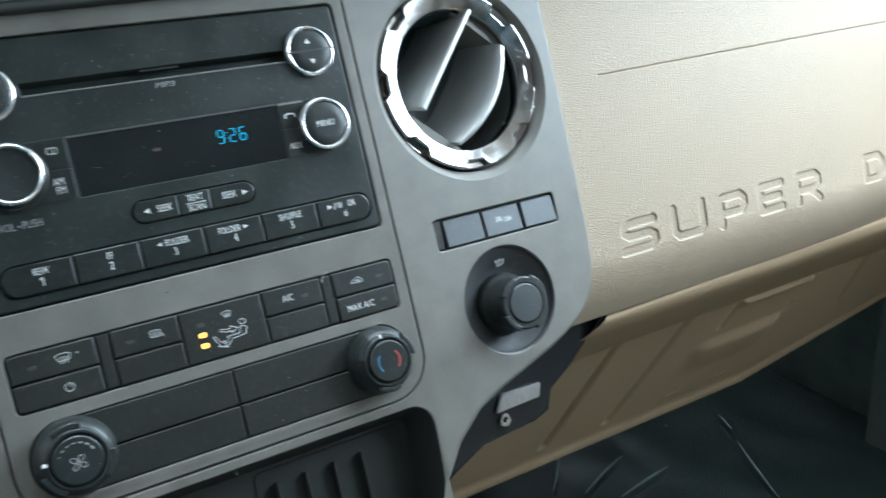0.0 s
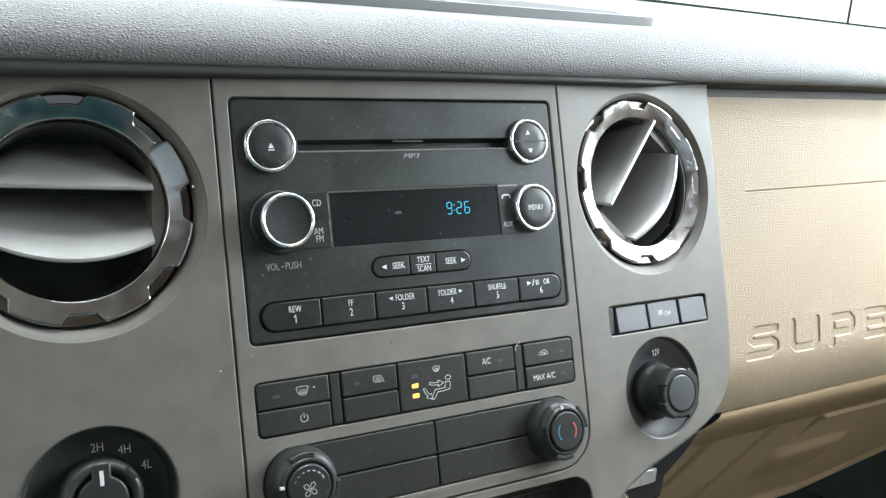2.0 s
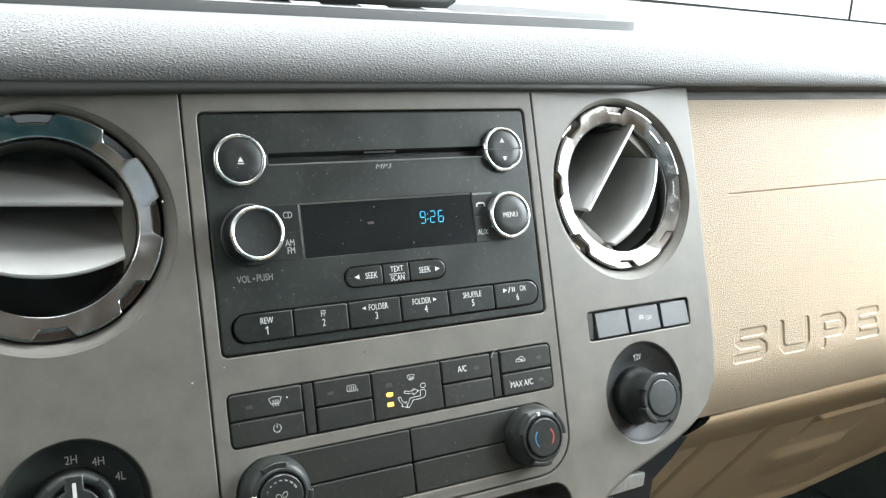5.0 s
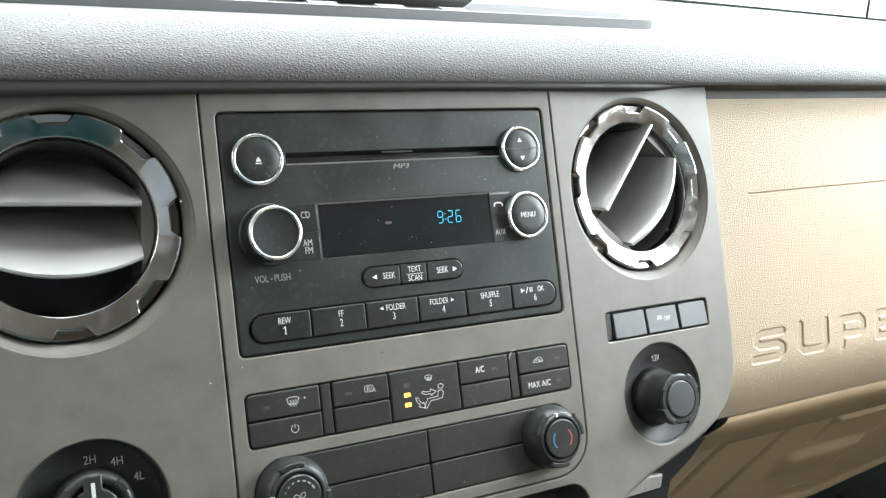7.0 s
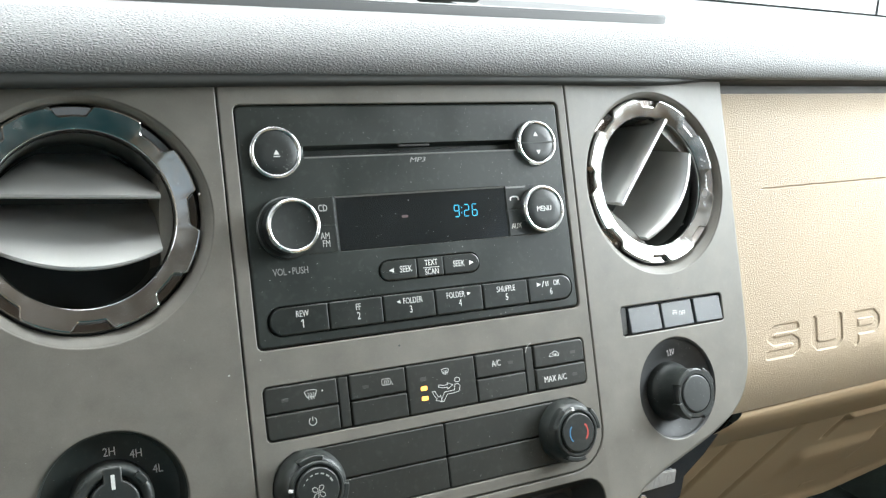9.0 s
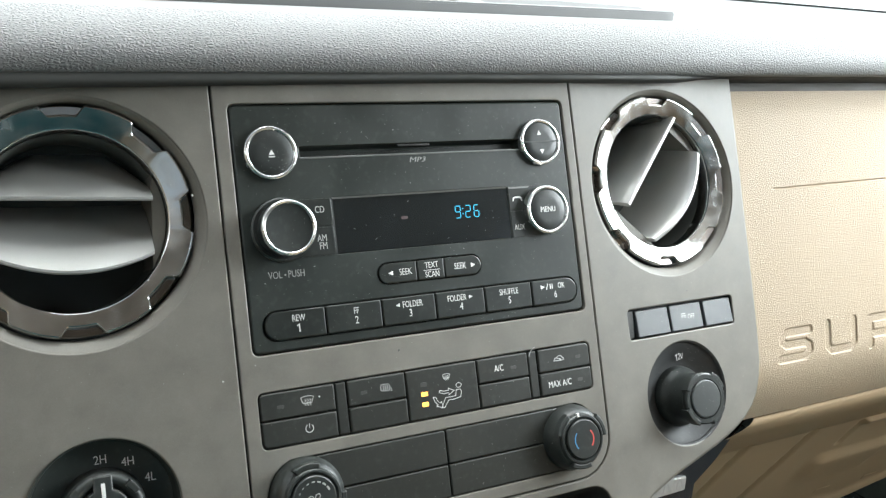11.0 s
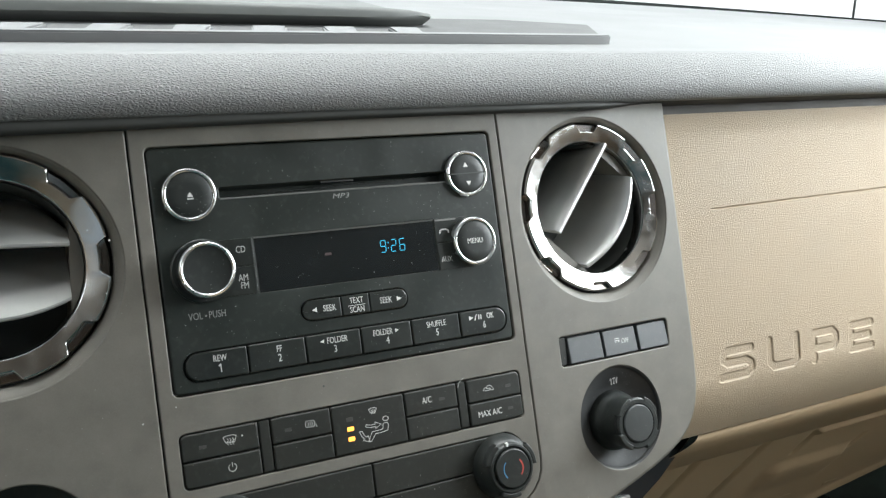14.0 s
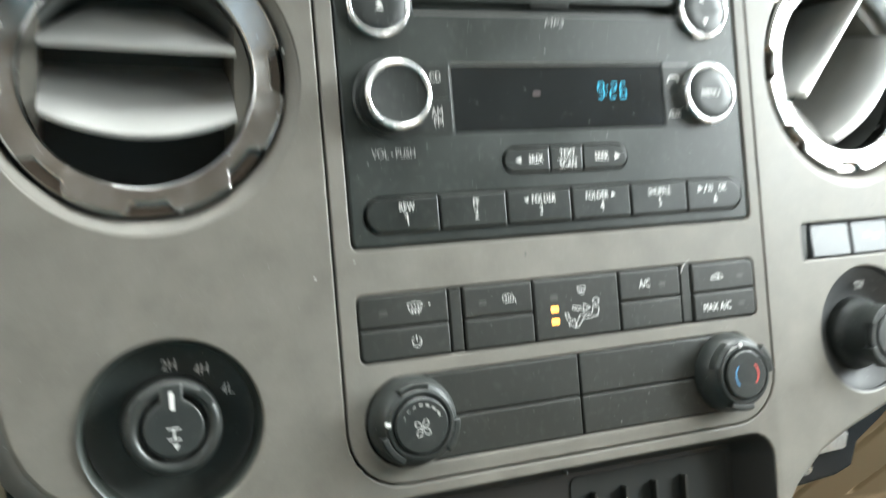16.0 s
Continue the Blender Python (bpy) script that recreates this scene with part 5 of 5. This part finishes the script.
loop = [(303, -167), (289, -177), (278, -184), (263, -195), (247, -204), (240, -208), (234, -222), (221, -226), (176, -229), (150, -240), (128, -252), (118, -268), (100, -268), (100, -210), (150, -160), (240, -140), (290, -150)]
ring0 = [bm.verts.new(lay(x, 120, z, False)) for x, z in loop]
ring1 = [bm.verts.new(lay(x, 82, z, False)) for x, z in loop]
ring2 = [bm.verts.new(lay(x, 80, z, False)) for x, z in inset(loop[::-1], 2)[::-1]]
skin(bm, ring0, ring1), skin(bm, ring1, ring2)
bm.faces.new(ring2)
part("plate", bm, surface("glossy_black_plastic", (0.012, 0.014, 0.016), 0.24), bracket, smooth=20)
bm = bmesh.new()
badge_loop = [(188, -210.0), (226, -209.2), (229.5, -199.6), (196, -198.2)]
b0 = [bm.verts.new(lay(x, 79.5, z, False)) for x, z in badge_loop]
b1 = [bm.verts.new(lay(x, 76.5, z, False)) for x, z in badge_loop]
skin(bm, b0, b1)
bm.faces.new(b1)
bmesh.ops.bevel(bm, geom=[e for e in bm.edges], offset=0.0008, segments=2, affect="EDGES")
badge = part("badge", bm, surface("dull_silver", (0.42, 0.42, 0.41), 0.42, metal=1.0, vary=0.2, vscale=200), bracket, "small silver plate with dark marks")
bm = bmesh.new()
for k in range(5):
    x = 198 + 6.2 * k
    lean = 2.4 if k % 2 else -1.0
    v = [bm.verts.new(lay(a, 76.3, b, False)) for a, b in ((x, -207.4), (x + 1.5, -207.4), (x + 1.9 + lean, -201.8), (x + 0.4 + lean, -201.8))]
    bm.faces.new(v)
part("marks", bm, surface("dull_stamped_metal", (0.36, 0.36, 0.35), 0.5, metal=0.6), badge, "dull stamped marks", smooth=0)
bm = bmesh.new()
cxj, czj = 194.5, -216.5
prof = [(4.6, 80), (4.6, 77.5), (4.0, 76.8), (2.4, 76.8), (2.0, 77.6), (2.0, 82)]
rings = [[bm.verts.new(lay(cxj + r * math.cos(2 * math.pi * k / 32), y, czj + r * math.sin(2 * math.pi * k / 32), False)) for k in range(32)] for r, y in prof]
for p, q in zip(rings, rings[1:]):
    skin(bm, p, q)
bm.faces.new(rings[-1])
part("jack", bm, SATIN, bracket, "small chrome audio jack")

# ---- clutter in the passenger footwell: a crumpled sheet of dark plastic film ----
random.seed(11)
CREASES = [[(0.50, 0.56), (0.475, 0.52), (0.44, 0.49)], [(0.56, 0.50), (0.51, 0.485), (0.47, 0.465)], [(0.59, 0.45), (0.55, 0.445), (0.50, 0.435)],
           [(0.705, 0.44), (0.671, 0.379), (0.65, 0.33)], [(0.735, 0.50), (0.722, 0.465)]]
bm = bmesh.new()
nx, ny = 90, 80
grid = []
for j in range(ny):
    row = []
    for i in range(nx):
        x, y = 0.15 + 0.775 * i / (nx - 1), 0.18 + 0.715 * j / (ny - 1)
        h = 0.045 + 0.012 * noise.noise(Vector((x * 3, y * 3, 7.0))) + 0.004 * noise.noise(Vector((x * 14, y * 9, 2.0)))
        e = min(i, nx - 1 - i, j, ny - 1 - j)
        row.append(bm.verts.new((x, y, 0.004 + h * min(1, e / 4))))
    grid.append(row)
for p, q in zip(grid, grid[1:]):
    for i in range(nx - 1):
        bm.faces.new((p[i], p[i + 1], q[i + 1], q[i]))
sheet = new("plastic_sheet")
sheet.matrix_world = Matrix.Translation((0.5, 0.5, 0.0))
sheet["foot"] = (0.5, 0.5, 0.0)
tagged(sheet, "dark plastic sheet with glints painted along its creases", "plastic sheet")
part("sheet", bm, FILM, sheet, smooth=80)
# pale tubes stand in for the highlights on the film's folds
CREASE = surface("film_crease_highlight", (0.11, 0.13, 0.12), 0.45, vary=0.3, vscale=60)
for crease in CREASES:
    bm = bmesh.new()
    n, rings = 14, []
    for k in range(n + 1):
        t = k / n
        p = [Vector(q) for q in crease]
        p = p if len(p) == 3 else [p[0], (p[0] + p[1]) / 2, p[1]]
        c = p[0] * (1 - t) ** 2 + p[1] * 2 * t * (1 - t) + p[2] * t * t
        rad = 0.0003 + 0.0012 * math.sin(math.pi * t) ** 0.8
        side = Vector((p[2].y - p[0].y, p[0].x - p[2].x)).normalized()
        rings.append([bm.verts.new((c.x + side.x * rad * math.cos(a), c.y + side.y * rad * math.cos(a), 0.055 + 0.012 * noise.noise(Vector((c.x * 3, c.y * 3, 7.0))) * 0.5 + rad * math.sin(a))) for a in [math.pi * i / 4 for i in range(8)]])
    for p, q in zip(rings, rings[1:]):
        skin(bm, p, q)
    bm.faces.new(rings[0]), bm.faces.new(rings[-1])
    part("crease", bm, CREASE, sheet, "pale tube that paints a glint along a crease", smooth=80)

# small pale specks on the bezel
for x, z, r in ((-116.5, -72.5, 0.55), (-100, -67.0, 0.35), (-22, -70.0, 0.55), (128, -20.0, 0.4), (186, -60.0, 0.4), (-122, 20, 0.6), (-126, -6, 0.4)):
    bm = bmesh.new()
    plate(bm, [(x + r * random.uniform(0.6, 1.5) * math.cos(a), z + r * random.uniform(0.5, 1.2) * math.sin(a)) for a in (0, 0.9, 1.8, 2.7, 3.6, 4.5, 5.4)], 0.2, -0.28, 0.02, 1)
    dark = z == -70.0 or x > 100
    part("speck", bm, DARK if dark else PALEPRINT, bezel, "tiny stuck crumb", smooth=0)

# dust flecks caught on the plastics
random.seed(23)


def flecks(count, x0, x1, z0, z1, y, parent, big=0.22):
    bm = bmesh.new()
    for _ in range(count):
        x, z, r0 = random.uniform(x0, x1), random.uniform(z0, z1), big * random.uniform(0.25, 1.0) ** 2
        turn, long = random.uniform(0, math.pi), random.uniform(1.0, 2.6)
        ring = []
        for k in range(6):
            a = k * math.pi / 3
            u, v = r0 * long * math.cos(a), r0 * math.sin(a)
            ring.append((x + u * math.cos(turn) - v * math.sin(turn), z + u * math.sin(turn) + v * math.cos(turn)))
        bm.faces.new([bm.verts.new(lay(px, y, pz)) for px, pz in ring])
    tagged(part("dust_flecks", bm, GREYPRINT, parent, "scattered pale dust flecks", smooth=0, clean=False), kind="stuff")


flecks(40, -98, 98, 43.5, 62, 0.46, radio)
flecks(34, -60, 66, 17, 35, 0.46, radio)
flecks(20, -98, 98, -40, -18, 0.46, radio)
flecks(14, -98, 98, -61.5, -57.8, 0.46, radio)
flecks(8, -48, 54, -14, 11, 0.67, display, 0.22)
flecks(22, -88, -73, 29, 37, -2.5, eject, 0.2)
flecks(6, -88, -73, 38, 50, -2.5, eject, 0.15)
flecks(24, -78, 78, -153, -117, -0.34, strip, 0.2)
flecks(16, -98, 98, -109, -83, -0.66, climate, 0.16)
flecks(22, -236, -112, -150, -55, -0.05, bezel, 0.2)
flecks(16, 112, 240, -100, -52, -0.05, bezel, 0.2)

# ---- the tip of the column lever, left of the stack ----
lever = thing("column_lever", "glossy black column lever grip with a silver edge", "lever", -300, -60, 60)
bm = bmesh.new()
tip, tail = Vector((-0.2225, -0.050, Z0 + 0.078)), Vector((-0.46, -0.10, Z0 + 0.055))
ax = (tip - tail).normalized()
side_ = ax.cross(Vector((0, 0, 1))).normalized()
upv = side_.cross(ax)
rings = []
for k in range(15):
    t = k / 14
    r = 0.023 * (math.sqrt(max(0.0, 1 - ((t - 0.55) / 0.45) ** 2)) if t > 0.55 else 1 - 0.5 * (0.55 - t))
    c = tail.lerp(tip, t)
    rings.append([bm.verts.new(c + side_ * r * 1.0 * math.cos(a) + upv * r * math.sin(a)) for a in [2 * math.pi * i / 24 for i in range(24)]] if k < 14 else [bm.verts.new(c)])
for a, b in zip(rings[:-2], rings[1:-1]):
    skin(bm, a, b)
for i in range(24):
    bm.faces.new((rings[-2][i - 1], rings[-2][i], rings[-1][0]))
bm.faces.new(rings[0])
part("grip", bm, surface("glossy_black_grip", (0.012, 0.013, 0.014), 0.12), lever, smooth=70)
